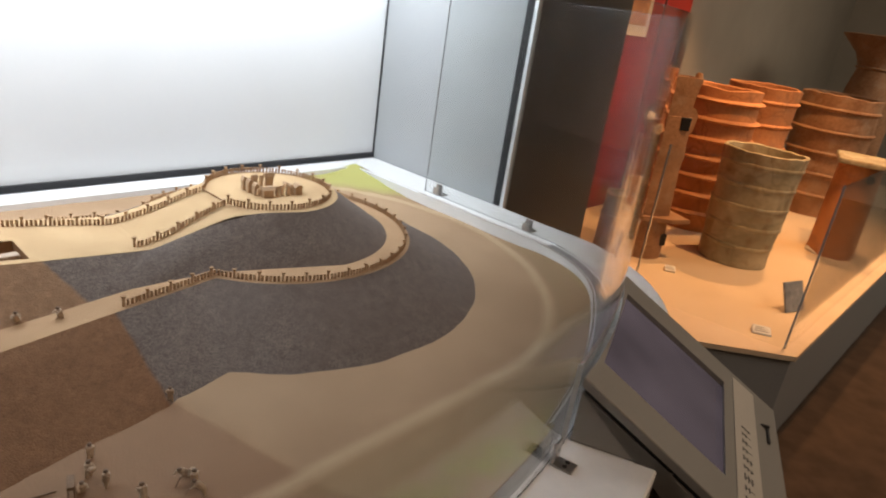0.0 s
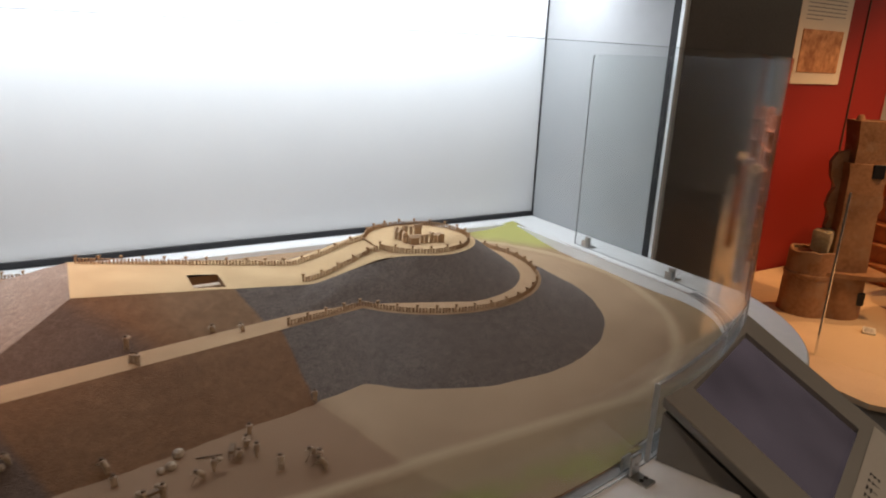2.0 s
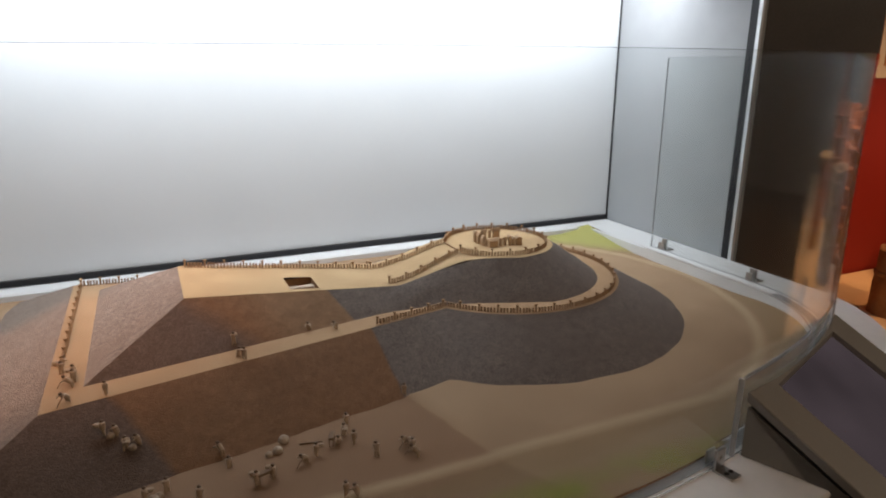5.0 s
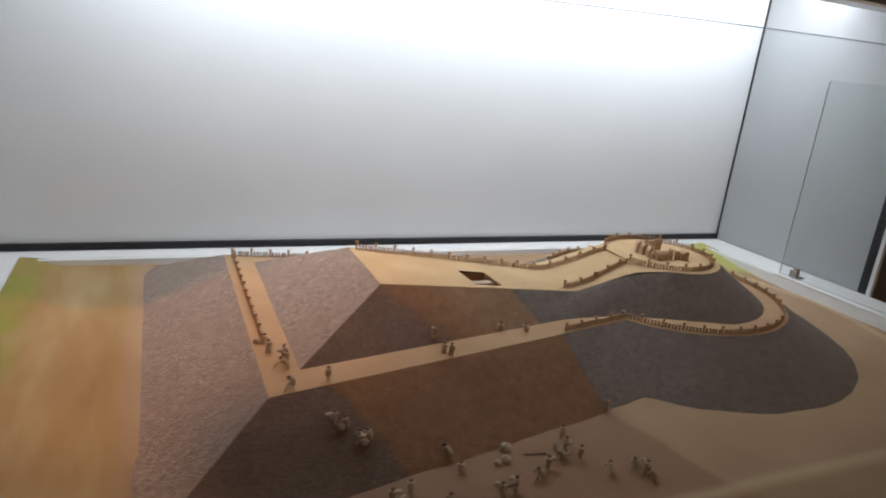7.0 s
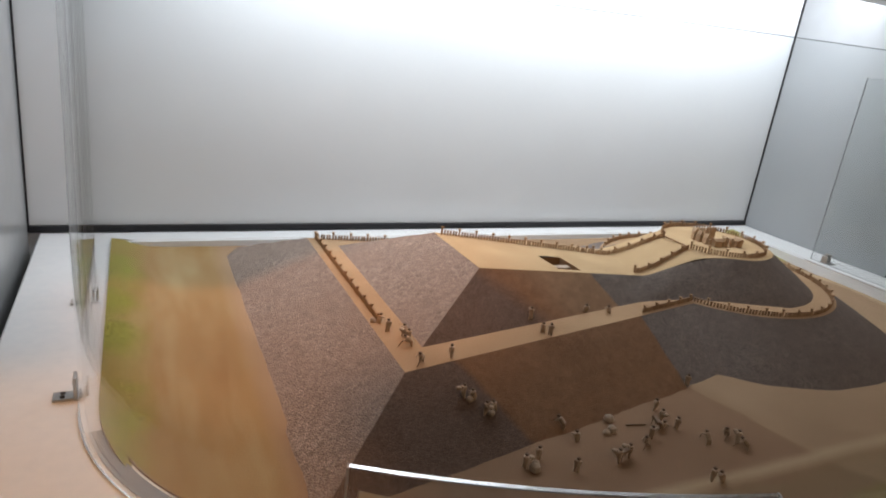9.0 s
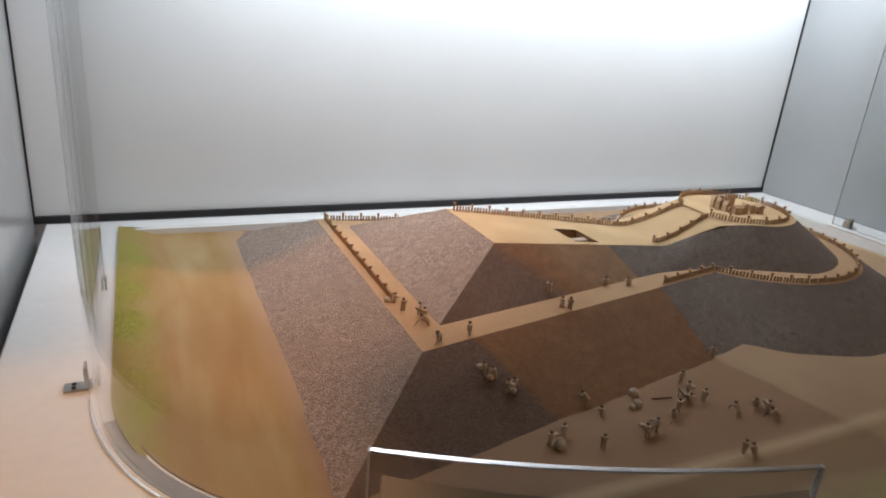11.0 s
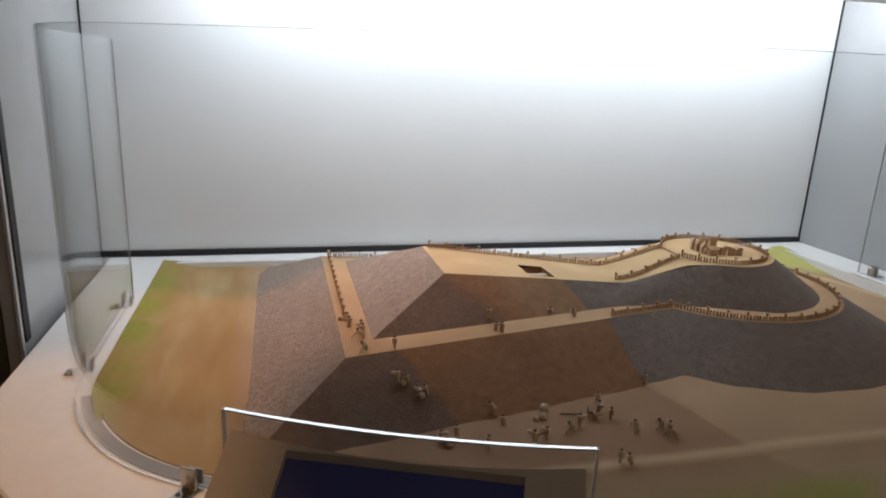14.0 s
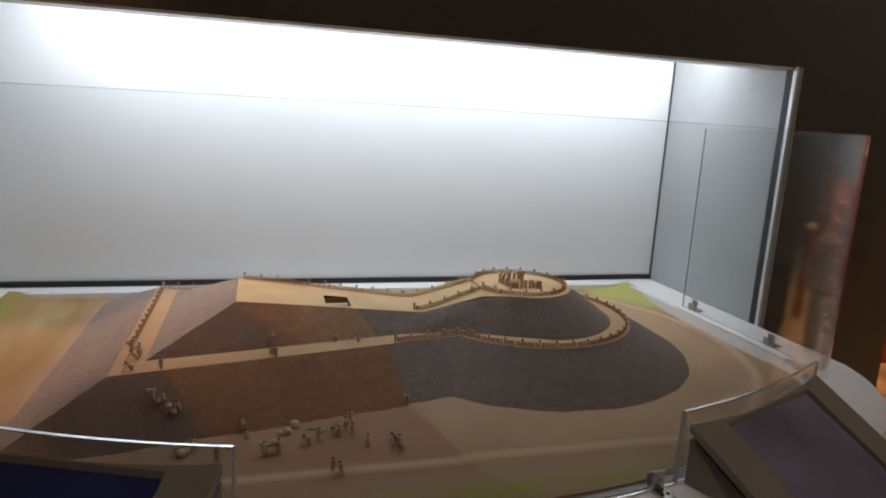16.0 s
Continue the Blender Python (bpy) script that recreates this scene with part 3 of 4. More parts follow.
for a, b in zip(cols, cols[1:]):
    for i in range(3):
        if i == 1 and PIT[0] - 1e-6 <= a[0].co.x and b[0].co.x <= PIT[2] + 1e-6:
            continue
        bm.faces.new((a[i], b[i], b[i + 1], a[i + 1]))
disc = [bm.verts.new((x, y, z + 0.0004)) for x, y, z in top_loop if x >= 0.5995]
bm.faces.new(disc)
last = cols[-1]
bm.faces.new((last[0], disc[0], disc[-1], last[3]))
part("top_platform", bm, SAND, model, "sandy top platform")
pit = thing("burial_pit", "open rectangular burial pit holding a pale stone coffin", "pit")
pz = top_z(0.225)
bm = bm_new()
for a, b in (((PIT[0] - 0.002, PIT[1] - 0.002), (PIT[2] + 0.002, PIT[1])), ((PIT[0] - 0.002, PIT[3]), (PIT[2] + 0.002, PIT[3] + 0.002)),
             ((PIT[0] - 0.002, PIT[1]), (PIT[0], PIT[3])), ((PIT[2], PIT[1]), (PIT[2] + 0.002, PIT[3]))):
    box(bm, a[0], a[1], pz - 0.050, b[0], b[1], pz - 0.003)
part("lining", bm, BROWN_SOIL, pit, "bare brown pit sides")
bm = bm_new()
box(bm, PIT[0] - 0.002, PIT[1] - 0.002, pz - 0.054, PIT[2] + 0.002, PIT[3] + 0.002, pz - 0.050)
part("pit_floor", bm, BROWN_SOIL, pit)
bm = bm_new()
box(bm, 0.199, 1.032, pz - 0.050, 0.251, 1.050, pz - 0.0065, 0.003)
part("coffin", bm, STONE, pit, "pale stone coffin")

# ground of the model
def ground_z(x, y):
    far = math.hypot(x - 0.72, y - AXIS)
    b = max((0.512 - y) / 0.19, (-0.47 - x) / 0.15, (far - 0.60) / 0.16 if x > 0.72 else -1, (y - 1.50) / 0.07)
    b = min(max(b, 0.0), 1.0)
    z = FLOOR_Z + 0.036 * b * b * (3 - 2 * b)
    track = max(0.512 - y, (far - 0.585) if x > 0.72 else -1)
    z += 0.003 * math.exp(-((track + 0.004) / 0.012) ** 2) * (1 if x > -0.3 else 0)
    if x < 0.525 - 0.24 * y and y < 0.80 and x > -0.40:
        z -= 0.003
    return z + 0.0018 * noise.noise(Vector((x * 12, y * 12, 0))) + 0.0006 * noise.noise(Vector((x * 60, y * 60, 1)))


board = bow(-0.022, 1.545)
back_edge = [(board[-1][0] + (board[0][0] - board[-1][0]) * i / 40, 1.545) for i in range(1, 40)]
loop = board + back_edge
bm = bm_new()
rings = []
for k in range(46):
    s = 1 - (k / 45) * 0.93
    rings.append([(MID + (x - MID) * s, 1.05 + (y - 1.05) * s) for x, y in loop])
rows = loft(bm, [[(x, y, ground_z(x, y)) for x, y in ring] for ring in rings], True, cap1=True)
part("model_ground", bm, GROUND, model, "sandy model ground with green patches", True)
bm = bm_new()
loft(bm, [[(x, y, SILL + 0.0005) for x, y in loop], [(x, y, ground_z(x, y) - 0.0005) for x, y in loop]], True)
part("board_edge", bm, BROWN_SOIL, model, "brown edge of the model board")

# ---- glass of the table ----
glass = thing("glass_screen", "clear bow-fronted acrylic screen standing on the table", "glass screen")
bm = bm_new()
g_out, g_in = bow(0.0, 1.25), bow(-0.005, 1.25)
loft(bm, [[(x, y, SILL + 0.001) for x, y in g_out], [(x, y, GLASS_TOP) for x, y in g_out], [(x, y, GLASS_TOP) for x, y in g_in], [(x, y, SILL + 0.001) for x, y in g_in]], False)
pane = part("pane", bm, ACRYLIC, glass, "", True)
pane.visible_shadow = False
for x in (MID + HALF - 0.0025, MID - HALF + 0.0025):
    bm = bm_new()
    box(bm, x - 0.0018, 1.2502, SILL + 0.001, x + 0.0018, 1.2512, GLASS_TOP)
    part("end_edge", bm, SEAM, glass, "dark cut end of the acrylic")
bm = bm_new()
a, b = bow(0.0002, 1.25), bow(-0.0052, 1.25)
loft(bm, [[(x, y, z) for x, y in lp] for lp, z in ((a, GLASS_TOP + 0.0002), (a, GLASS_TOP + 0.0009), (b, GLASS_TOP + 0.0009), (b, GLASS_TOP + 0.0002))], False)
part("top_edge", bm, TOP_EDGE, glass, "polished top edge", True).visible_shadow = False
bm = bm_new()
a, b = bow(0.0025, 1.25), bow(0.0005, 1.25)
loft(bm, [[(x, y, z) for x, y in lp] for lp, z in ((a, SILL + 0.0006), (a, SILL + 0.0026), (b, SILL + 0.0026), (b, SILL + 0.0006))], False)
part("base_edge", bm, EDGE, glass, "bright polished base edge", True)


def clip(x, y, turn):
    ob = thing("glass_clip", "small steel bracket holding the acrylic screen on the table", "bracket", "glass brackets", at=pose(x, y, SILL, 0, 0, turn))
    bm = bm_new()
    box(bm, -0.011, -0.034, 0.0005, 0.011, -0.004, 0.004, 0.001)
    part("base", bm, STEEL, ob)
    bm = bm_new()
    box(bm, -0.011, -0.0085, 0.0042, 0.011, -0.0042, 0.034, 0.0012)
    part("upright", bm, STEEL, ob)
    bm = bm_new()
    box(bm, -0.010, 0.0062, 0.0042, 0.010, 0.0095, 0.026, 0.0012)
    part("back_plate", bm, STEEL, ob)
    for px, pm in ((0.0, pose(0, -0.0086, 0.021, 90)), (-0.005, pose(-0.005, -0.022, 0.0042)), (0.005, pose(0.005, -0.022, 0.0042))):
        bm = bm_new()
        revolve(bm, [(0.0032, 0.0), (0.003, 0.0012), (0.0012, 0.0013), (0.0011, 0.0004)], 10, pm)
        part("screw", bm, INK if px else STEEL, ob)
    return ob


def bow_normal(x):
    return math.degrees(math.atan2(x - MID, -(ARC_Y - math.sqrt(ARC_R ** 2 - (x - MID) ** 2) - ARC_Y)))


for x in (0.062, 0.636, -0.436, 1.132):
    y = ARC_Y - math.sqrt(ARC_R ** 2 - (x - MID) ** 2)
    clip(x, y, bow_normal(x))
for y in (0.885, 1.205):
    clip(MID + HALF, y, 90)
    clip(MID - HALF, y, -90)

# ---- touch-screen kiosks ----
KW, SLOPE = 0.4375, math.tan(radians(30))


def panel_z(f, drop=0.0):
    return 0.902 - SLOPE * f - drop


def bars_on(bm, u0, u1, f, height, seed, drop, gap=0.006):
    """A row of short bars standing for unreadable writing on the sloping panel."""
    rng = random.Random(seed)
    u = u0
    while u < u1:
        w = rng.uniform(0.5, 1.1) * height
        for k in range(rng.choice((2, 3))):
            f0 = f + height * k * 0.36
            z0, z1 = panel_z(f0, drop), panel_z(f0 + height * 0.16, drop)
            vs = [bm.verts.new(p) for p in ((u, -f0, z0), (u + w, -f0, z0), (u + w, -f0 - height * 0.16, z1), (u, -f0 - height * 0.16, z1))]
            bm.faces.new(vs)
        f0, f1, uc = f, f + height, u + w * rng.uniform(0.3, 0.6)
        vs = [bm.verts.new(p) for p in ((uc, -f0, panel_z(f0, drop - 0.0002)), (uc + height * 0.14, -f0, panel_z(f0, drop - 0.0002)),
                                        (uc + height * 0.14, -f1, panel_z(f1, drop - 0.0002)), (uc, -f1, panel_z(f1, drop - 0.0002)))]
        bm.faces.new(vs)
        u += w + gap


def kiosk(at, label, screen_mat, lines):
    ob = thing("touch_kiosk", label, "information kiosk", "kiosks at the table", at=at)
    m = 0.011
    us = [m + (KW - 2 * m) * i / 24 for i in range(25)]

    def rear(u):
        s = u / KW
        return 0.010 + 0.016 * 4 * s * (1 - s)

    bm = bm_new()
    loft(bm, [[(u, -rear(u) - 0.002, SILL + 0.001), (u, -rear(u) - 0.002, panel_z(rear(u)) - 0.024), (u, -0.322, panel_z(0.322) - 0.024), (u, -0.322, 0.60), (u, -0.150, 0.60), (u, -0.150, SILL + 0.001)] for u in us], True, True, True)
    part("body", bm, KIOSK_GREY, ob, "grey painted steel body")
    bm = bm_new()
    i0, i1 = us[0] + 0.005, us[-1] - 0.005
    loft(bm, [[(i0 + (i1 - i0) * i / 24, -rear(us[i]) - 0.006, panel_z(rear(us[i])) - z) for i in range(25)] + [(i1, -0.316, panel_z(0.316) - z), (i0, -0.316, panel_z(0.316) - z)] for z in (0.0245, 0.0145)])
    part("shadow_gap", bm, BLACK, ob, "dark joint under the bezel")
    # bezel with an opening for the screen
    su0, su1, sf0, sf1 = 0.085, 0.360, 0.028, 0.222
    outer = [(u, rear(u)) for u in us] + [(us[-1], 0.325), (us[0], 0.325)]
    inner = [(min(max(u, su0), su1), sf0) for u in us] + [(su1, sf1), (su0, sf1)]
    bm = bm_new()
    lps = []
    for pts, d, g in ((inner, 0.0125, 0), (outer, 0.0140, 0), (outer, 0.0015, 0), (outer, 0.0, 1), (inner, 0.0, 0), (inner, 0.0125, 0)):
        lps.append([(u + (0.0012 * (1 if u < KW / 2 else -1) if g else 0), -f - (0.0012 if g and f < 0.2 else 0), panel_z(f, d)) for u, f in pts])
    loft(bm, lps)
    bmesh.ops.remove_doubles(bm, verts=bm.verts, dist=1e-6)
    part("bezel", bm, KIOSK_GREY, ob, "grey sloping bezel")
    bm = bm_new()
    quad = [(su0 - 0.002, sf0 - 0.002), (su1 + 0.002, sf0 - 0.002), (su1 + 0.002, sf1 + 0.002), (su0 - 0.002, sf1 + 0.002)]
    bm.faces.new([bm.verts.new((u, -f, panel_z(f, 0.0105))) for u, f in quad])
    display = part("screen", bm, screen_mat, ob, "dark display")
    bm = bm_new()
    loft(bm, [[(u, -f, panel_z(f, d)) for u, f in ((0.03, 0.240), (KW - 0.03, 0.240), (KW - 0.03, 0.281), (0.03, 0.281))] for d in (0.0, -0.0016)], True, False, True)
    part("label_plate", bm, KIOSK_PLATE, ob, "pale instruction plate")
    bm = bm_new()
    bars_on(bm, 0.070, KW - 0.17, 0.252, 0.016, 3, -0.0019, 0.011)
    part("plate_lettering", bm, INK, ob)
    bm = bm_new()
    box(bm, KW - 0.155, -0.306, panel_z(0.303) - 0.001, KW - 0.110, -0.3025, panel_z(0.303) + 0.004, 0.0008)
    box(bm, KW - 0.112, -0.306, panel_z(0.303) - 0.001, KW - 0.1085, -0.292, panel_z(0.296) + 0.004, 0.0008)
    part("latch", bm, INK, ob, "small black latch")
    # clear guard standing behind the bezel
    gs = [KW * i / 24 for i in range(25)]
    bm = bm_new()
    loft(bm, [[(u, -rear(u) + o, z) for u in gs] for o, z in ((0.003, SILL + 0.001), (0.003, 0.915), (0.008, 0.915), (0.008, SILL + 0.001))], False)
    guard = part("guard", bm, GUARD, ob, "clear acrylic guard", True)
    guard.visible_shadow = False
    bm = bm_new()
    loft(bm, [[(u, -rear(u) + o, z) for u in gs] for o, z in ((0.0028, 0.9151), (0.0028, 0.9172), (0.0082, 0.9172), (0.0082, 0.9151))], False)
    part("guard_edge", bm, EDGE, ob, "polished top edge, coloured pale for the light it carries", True)
    for u in (-0.0022, KW):
        bm = bm_new()
        box(bm, u, -rear(0) + 0.0015, SILL + 0.001, u + 0.0022, -rear(0) + 0.0085, 0.9175)
        part("guard_side", bm, EDGE_SOFT, ob, "polished side edge")
    for text, f, size in lines:
        curve = bpy.data.curves.new("caption", "FONT")
        curve.body, curve.size, curve.offset = text, size, size * 0.012
        tmp = bpy.data.objects.new("caption", curve)
        scene.collection.objects.link(tmp)
        bpy.context.view_layer.update()
        me = bpy.data.meshes.new_from_object(tmp.evaluated_get(bpy.context.evaluated_depsgraph_get()))
        bpy.data.objects.remove(tmp)
        me.transform(Matrix.Translation((su0 + 0.0115, -f, panel_z(f, 0.0098))) @ Matrix.Rotation(radians(30), 4, "X"))
        me.materials.clear()
        me.materials.append(SCREEN_TEXT)
        cap = new("caption", me)
        cap.parent = display
    if lines:
        bm = bm_new()
        for u0, u1 in ((0.0, 0.05), (0.056, 0.12), (0.121, 0.19)):
            z0, z1 = panel_z(0.121, 0.0098), panel_z(0.132, 0.0098)
            for k in range(3):
                fa = 0.121 + 0.0042 * k
                vs = [bm.verts.new((su0 + 0.012 + u, -f, panel_z(f, 0.0098))) for u, f in ((u0, fa), (u1, fa), (u1, fa + 0.002), (u0, fa + 0.002))]
                bm.faces.new(vs)
        lines_ob = new("caption_bars", mesh_of("caption_bars", bm, SCREEN_TEXT))
        lines_ob.parent = display
    return ob


kiosk(pose(-0.390, 0.500, 0, 0, 0, -21.2), "grey sloping touch-screen kiosk showing white Japanese captions", SCREEN_DARK,
      (("まず、はじめに前面上部のレリーフで", 0.092, 0.0149), ("黒姫山古墳と周辺の古墳群との", 0.111, 0.0149)))
kiosk(pose(0.678, 0.342, 0, 0, 0, 21.2), "grey sloping touch-screen kiosk with an idle dim screen", SCREEN_IDLE, ())

# ---- pottery platform ----
plat = thing("pottery_platform", "low platform topped with sand-coloured cloth for ancient pottery", "display platform")
P_OUT = [(2.20, 0.336), (6.2, 0.30), (6.2, 1.585), (1.965, 1.585), (1.965, 0.63)]
bm = bm_new()
prism(bm, P_OUT, 0.392, 0.41)
part("cloth_top", bm, CASE_CLOTH, plat, "sand-coloured cloth top")
bm = bm_new()
prism(bm, [(2.215, 0.35), (6.19, 0.315), (6.19, 1.58), (1.97, 1.58), (1.972, 0.645)], 0.0, 0.3915)
part("plinth", bm, PLINTH, plat, "plain grey plinth")
fence_glass = thing("glass_barrier", "low clear glass barrier along the pottery platform", "glass barrier")
for p, q in (((2.222, 0.385), (2.15, 0.90)), ((2.226, 0.380), (5.0, 0.345))):
    v = Vector((q[0] - p[0], q[1] - p[1], 0)).normalized()
    w = Vector((-v.y, v.x, 0)) * 0.003
    bm = bm_new()
    prism(bm, [(p[0] + w.x, p[1] + w.y), (q[0] + w.x, q[1] + w.y), (q[0] - w.x, q[1] - w.y), (p[0] - w.x, p[1] - w.y)], 0.411, 0.97)
    part("pane", bm, ACRYLIC, fence_glass).visible_shadow = False
for x, y in ((2.222, 0.382), (2.149, 0.905)):
    bm = bm_new()
    box(bm, x - 0.003, y - 0.003, 0.411, x + 0.003, y + 0.003, 0.97)
    part("edge", bm, SEAM if y < 0.5 else EDGE, fence_glass)


def jar(at, radius, height, flare, bands, mat, label, seed, band_mat=None, hole=None, rim=0.02):
    """Cylindrical clay figure stand with raised bands."""
    ob = thing("haniwa_cylinder", label, "pottery", "haniwa on the platform", at=at)
    noise_shift = seed * 3.1
    prof = []
    for i in range(25):
        s = i / 24
        prof.append((radius * (1 + flare * s) * (1 + 0.015 * math.sin(s * 11 + noise_shift)), height * s))
    inside = [(r - 0.016, z) for r, z in prof[::-1] if z > height * (0.55 if height > 0.4 else 0.93)]
    bm = bm_new()
    revolve(bm, prof + [(prof[-1][0] - 0.006, height + 0.004)] + inside, 48, None, True, True, wob=0.03)
    for v in bm.verts:
        # worn, slightly warped rim
        k = max(0.0, v.co.z / height - 0.86) / 0.14
        a = math.atan2(v.co.y, v.co.x)
        v.co.z += k * 0.008 * (noise.noise(Vector((math.cos(a) * 1.6, math.sin(a) * 1.6, noise_shift))) + 0.5 * noise.noise(Vector((math.cos(a) * 6, math.sin(a) * 6, noise_shift))))
    part("body", bm, mat, ob, "", True)
    for k in range(bands):
        z = height * (k + 1) / (bands + 0.6)
        r = radius * (1 + flare * z / height) * (1 + 0.015 * math.sin(z / height * 11 + noise_shift))
        bm = bm_new()
        revolve(bm, [(r - 0.005, z - 0.016), (r + rim * 0.75, z - 0.006), (r + rim, z), (r + rim * 0.7, z + 0.007), (r - 0.005, z + 0.013)], 36, None, False, False, wob=0.025)
        part("band", bm, band_mat or mat, ob, "", True)
    if hole:
        bm = bm_new()
        r = radius * (1 + flare * hole[1] / height)
        revolve(bm, [(0.024, 0.0), (0.025, 0.006), (0.0, 0.0065)], 16, pose(math.cos(hole[0]) * (r + 0.002), math.sin(hole[0]) * (r + 0.002), hole[1], 0, 90, math.degrees(hole[0])), True, False)
        part("hole", bm, BLACK, ob, "round dark hole")
    return ob


jar(pose(2.985, 0.84, 0.41, 0, 1.2, 0), 0.146, 0.495, 0.145, 5, PALE_CLAY, "greyish buff clay cylinder with worn raised bands and a flared rim", 1, rim=0.004, hole=(-0.4, 0.30))
jar(pose(3.325, 1.20, 0.41), 0.172, 0.695, 0.04, 7, TERRACOTTA, "tall orange terracotta cylinder with seven strong raised bands", 2, rim=0.026)
jar(pose(3.995, 1.22, 0.41), 0.172, 0.70, 0.10, 5, TERRACOTTA, "tall orange terracotta cylinder with raised bands against the wall", 3, rim=0.014)
jar(pose(4.48, 0.93, 0.41), 0.205, 0.70, 0.06, 5, BROWN_CLAY, "broad reddish brown terracotta cylinder with raised bands", 4, rim=0.014)

# tall quiver-shaped clay figure and the broken cylinder behind it
tall = thing("quiver_haniwa", "tall brown clay quiver-shaped haniwa with a broad ledge and broken fins", "pottery", "haniwa on the platform", at=pose(2.615, 1.125, 0.41, 0, 0, -35))
bm = bm_new()
revolve(bm, [(0.100, 0.0), (0.098, 0.08), (0.094, 0.17)], 30, None, wob=0.03)
part("base_cylinder", bm, BROWN_CLAY, tall, "", True)
bm = bm_new()
loft(bm, [[(x, y, z) for x, y in ((-0.105, -0.085), (0.06, -0.115), (0.150, -0.100), (0.128, 0.02), (0.09, 0.085), (-0.08, 0.09))] for z in (0.168, 0.186)], True, True, True)
part("ledge", bm, BROWN_CLAY, tall, "projecting clay ledge")
bm = bm_new()
loft(bm, [[(x * w, y * d + off, z) for x, y in ((-1, -1), (0, -1.25), (1, -1), (1.05, 0), (0.9, 1), (-0.9, 1), (-1.05, 0))] for w, d, off, z in ((0.070, 0.062, 0, 0.186), (0.064, 0.056, 0, 0.38), (0.066, 0.052, 0.0, 0.56), (0.070, 0.048, 0, 0.60))], True, True, True)
part("tube", bm, BROWN_CLAY, tall, "", True)
bm = bm_new()
loft(bm, [[(x * w, y * d, z) for x, y in ((-1, -1), (1, -1), (1, 1), (-1, 1))] for w, d, z in ((0.054, 0.046, 0.60), (0.056, 0.048, 0.68), (0.066, 0.052, 0.755), (0.050, 0.037, 0.756), (0.046, 0.032, 0.70))], True, True, True)
part("open_top", bm, BROWN_CLAY, tall, "square open top")
for px in (-0.058, 0.055):
    bm = bm_new()
    revolve(bm, [(0.016, 0), (0.013, 0.014), (0.008, 0.022)], 10, pose(px, -0.03, 0.754))
    part("knob", bm, BROWN_CLAY, tall, "small broken knob", True)
for sx in (-1, 1):
    bm = bm_new()
    outline = [(0.058, 0.30), (0.070, 0.31), (0.092, 0.35), (0.082, 0.385), (0.104, 0.43), (0.098, 0.475), (0.082, 0.50), (0.108, 0.545), (0.116, 0.60), (0.098, 0.632), (0.056, 0.645)]
    loft(bm, [[(sx * x, y, z) for x, z in outline] for y in (-0.006, 0.014)], True, True, True)
    part("fin", bm, BROWN_CLAY, tall, "ragged side fin")
for px, pz, w, h in ((0.03, 0.575, 0.022, 0.026), (0.055, 0.085, 0.016, 0.026)):
    bm = bm_new()
    y = -0.062 if pz > 0.3 else -0.084
    box(bm, px - w, y - 0.004, pz - h, px + w, y + 0.01, pz + h, 0.003)
    part("slot", bm, BLACK, tall, "dark slot")
jar(pose(2.515, 1.185, 0.41), 0.092, 0.255, -0.10, 1, BROWN_CLAY, "short brown clay cylinder with a broken rim", 5, rim=0.006)
bm = bm_new()
box(bm, -0.042, -0.034, 0.0, 0.038, 0.034, 0.085, 0.012)
for v in bm.verts:
    v.co += 0.012 * noise.noise_vector(v.co * 25)
solid("clay_fragment", bm, PALE_CLAY, "pale broken clay fragment resting on a short cylinder", "pottery", smooth=True, at=pose(2.525, 1.165, 0.664, 0, 0, 20))
# flaring trumpet vessel and a square-topped piece near the barrier
ob = thing("trumpet_haniwa", "dark brown trumpet-mouthed clay vessel", "pottery", "haniwa on the platform", at=pose(5.25, 0.94, 0.41))
bm = bm_new()
revolve(bm, [(0.17, 0), (0.17, 0.55), (0.15, 0.72), (0.12, 0.86), (0.16, 0.95), (0.27, 1.06), (0.26, 1.065), (0.14, 0.95), (0.10, 0.87)], 32, None, wob=0.03)
part("body", bm, BROWN_CLAY, ob, "", True)
bm = bm_new()
revolve(bm, [(0.118, 0.85), (0.142, 0.862), (0.118, 0.876)], 32, None, False, False, wob=0.03)
part("band", bm, BROWN_CLAY, ob, "", True)
ob = thing("house_haniwa", "orange clay house-shaped haniwa with a flat pale roof slab", "pottery", "haniwa on the platform", at=pose(3.605, 0.575, 0.41, 0, 0, 15))
bm = bm_new()
revolve(bm, [(0.105, 0), (0.10, 0.25), (0.095, 0.46)], 28, None, wob=0.03)
part("body", bm, TERRACOTTA, ob, "", True)
bm = bm_new()
box(bm, -0.14, -0.11, 0.458, 0.14, 0.11, 0.485, 0.008)
part("roof_slab", bm, PALE_CLAY, ob, "pale flat slab")
bm = bm_new()
revolve(bm, [(0.02, 0.0), (0.021, 0.006), (0.0, 0.0065)], 16, pose(-0.09, -0.045, 0.40, 0, 90, 206), True, False)
part("hole", bm, BLACK, ob)


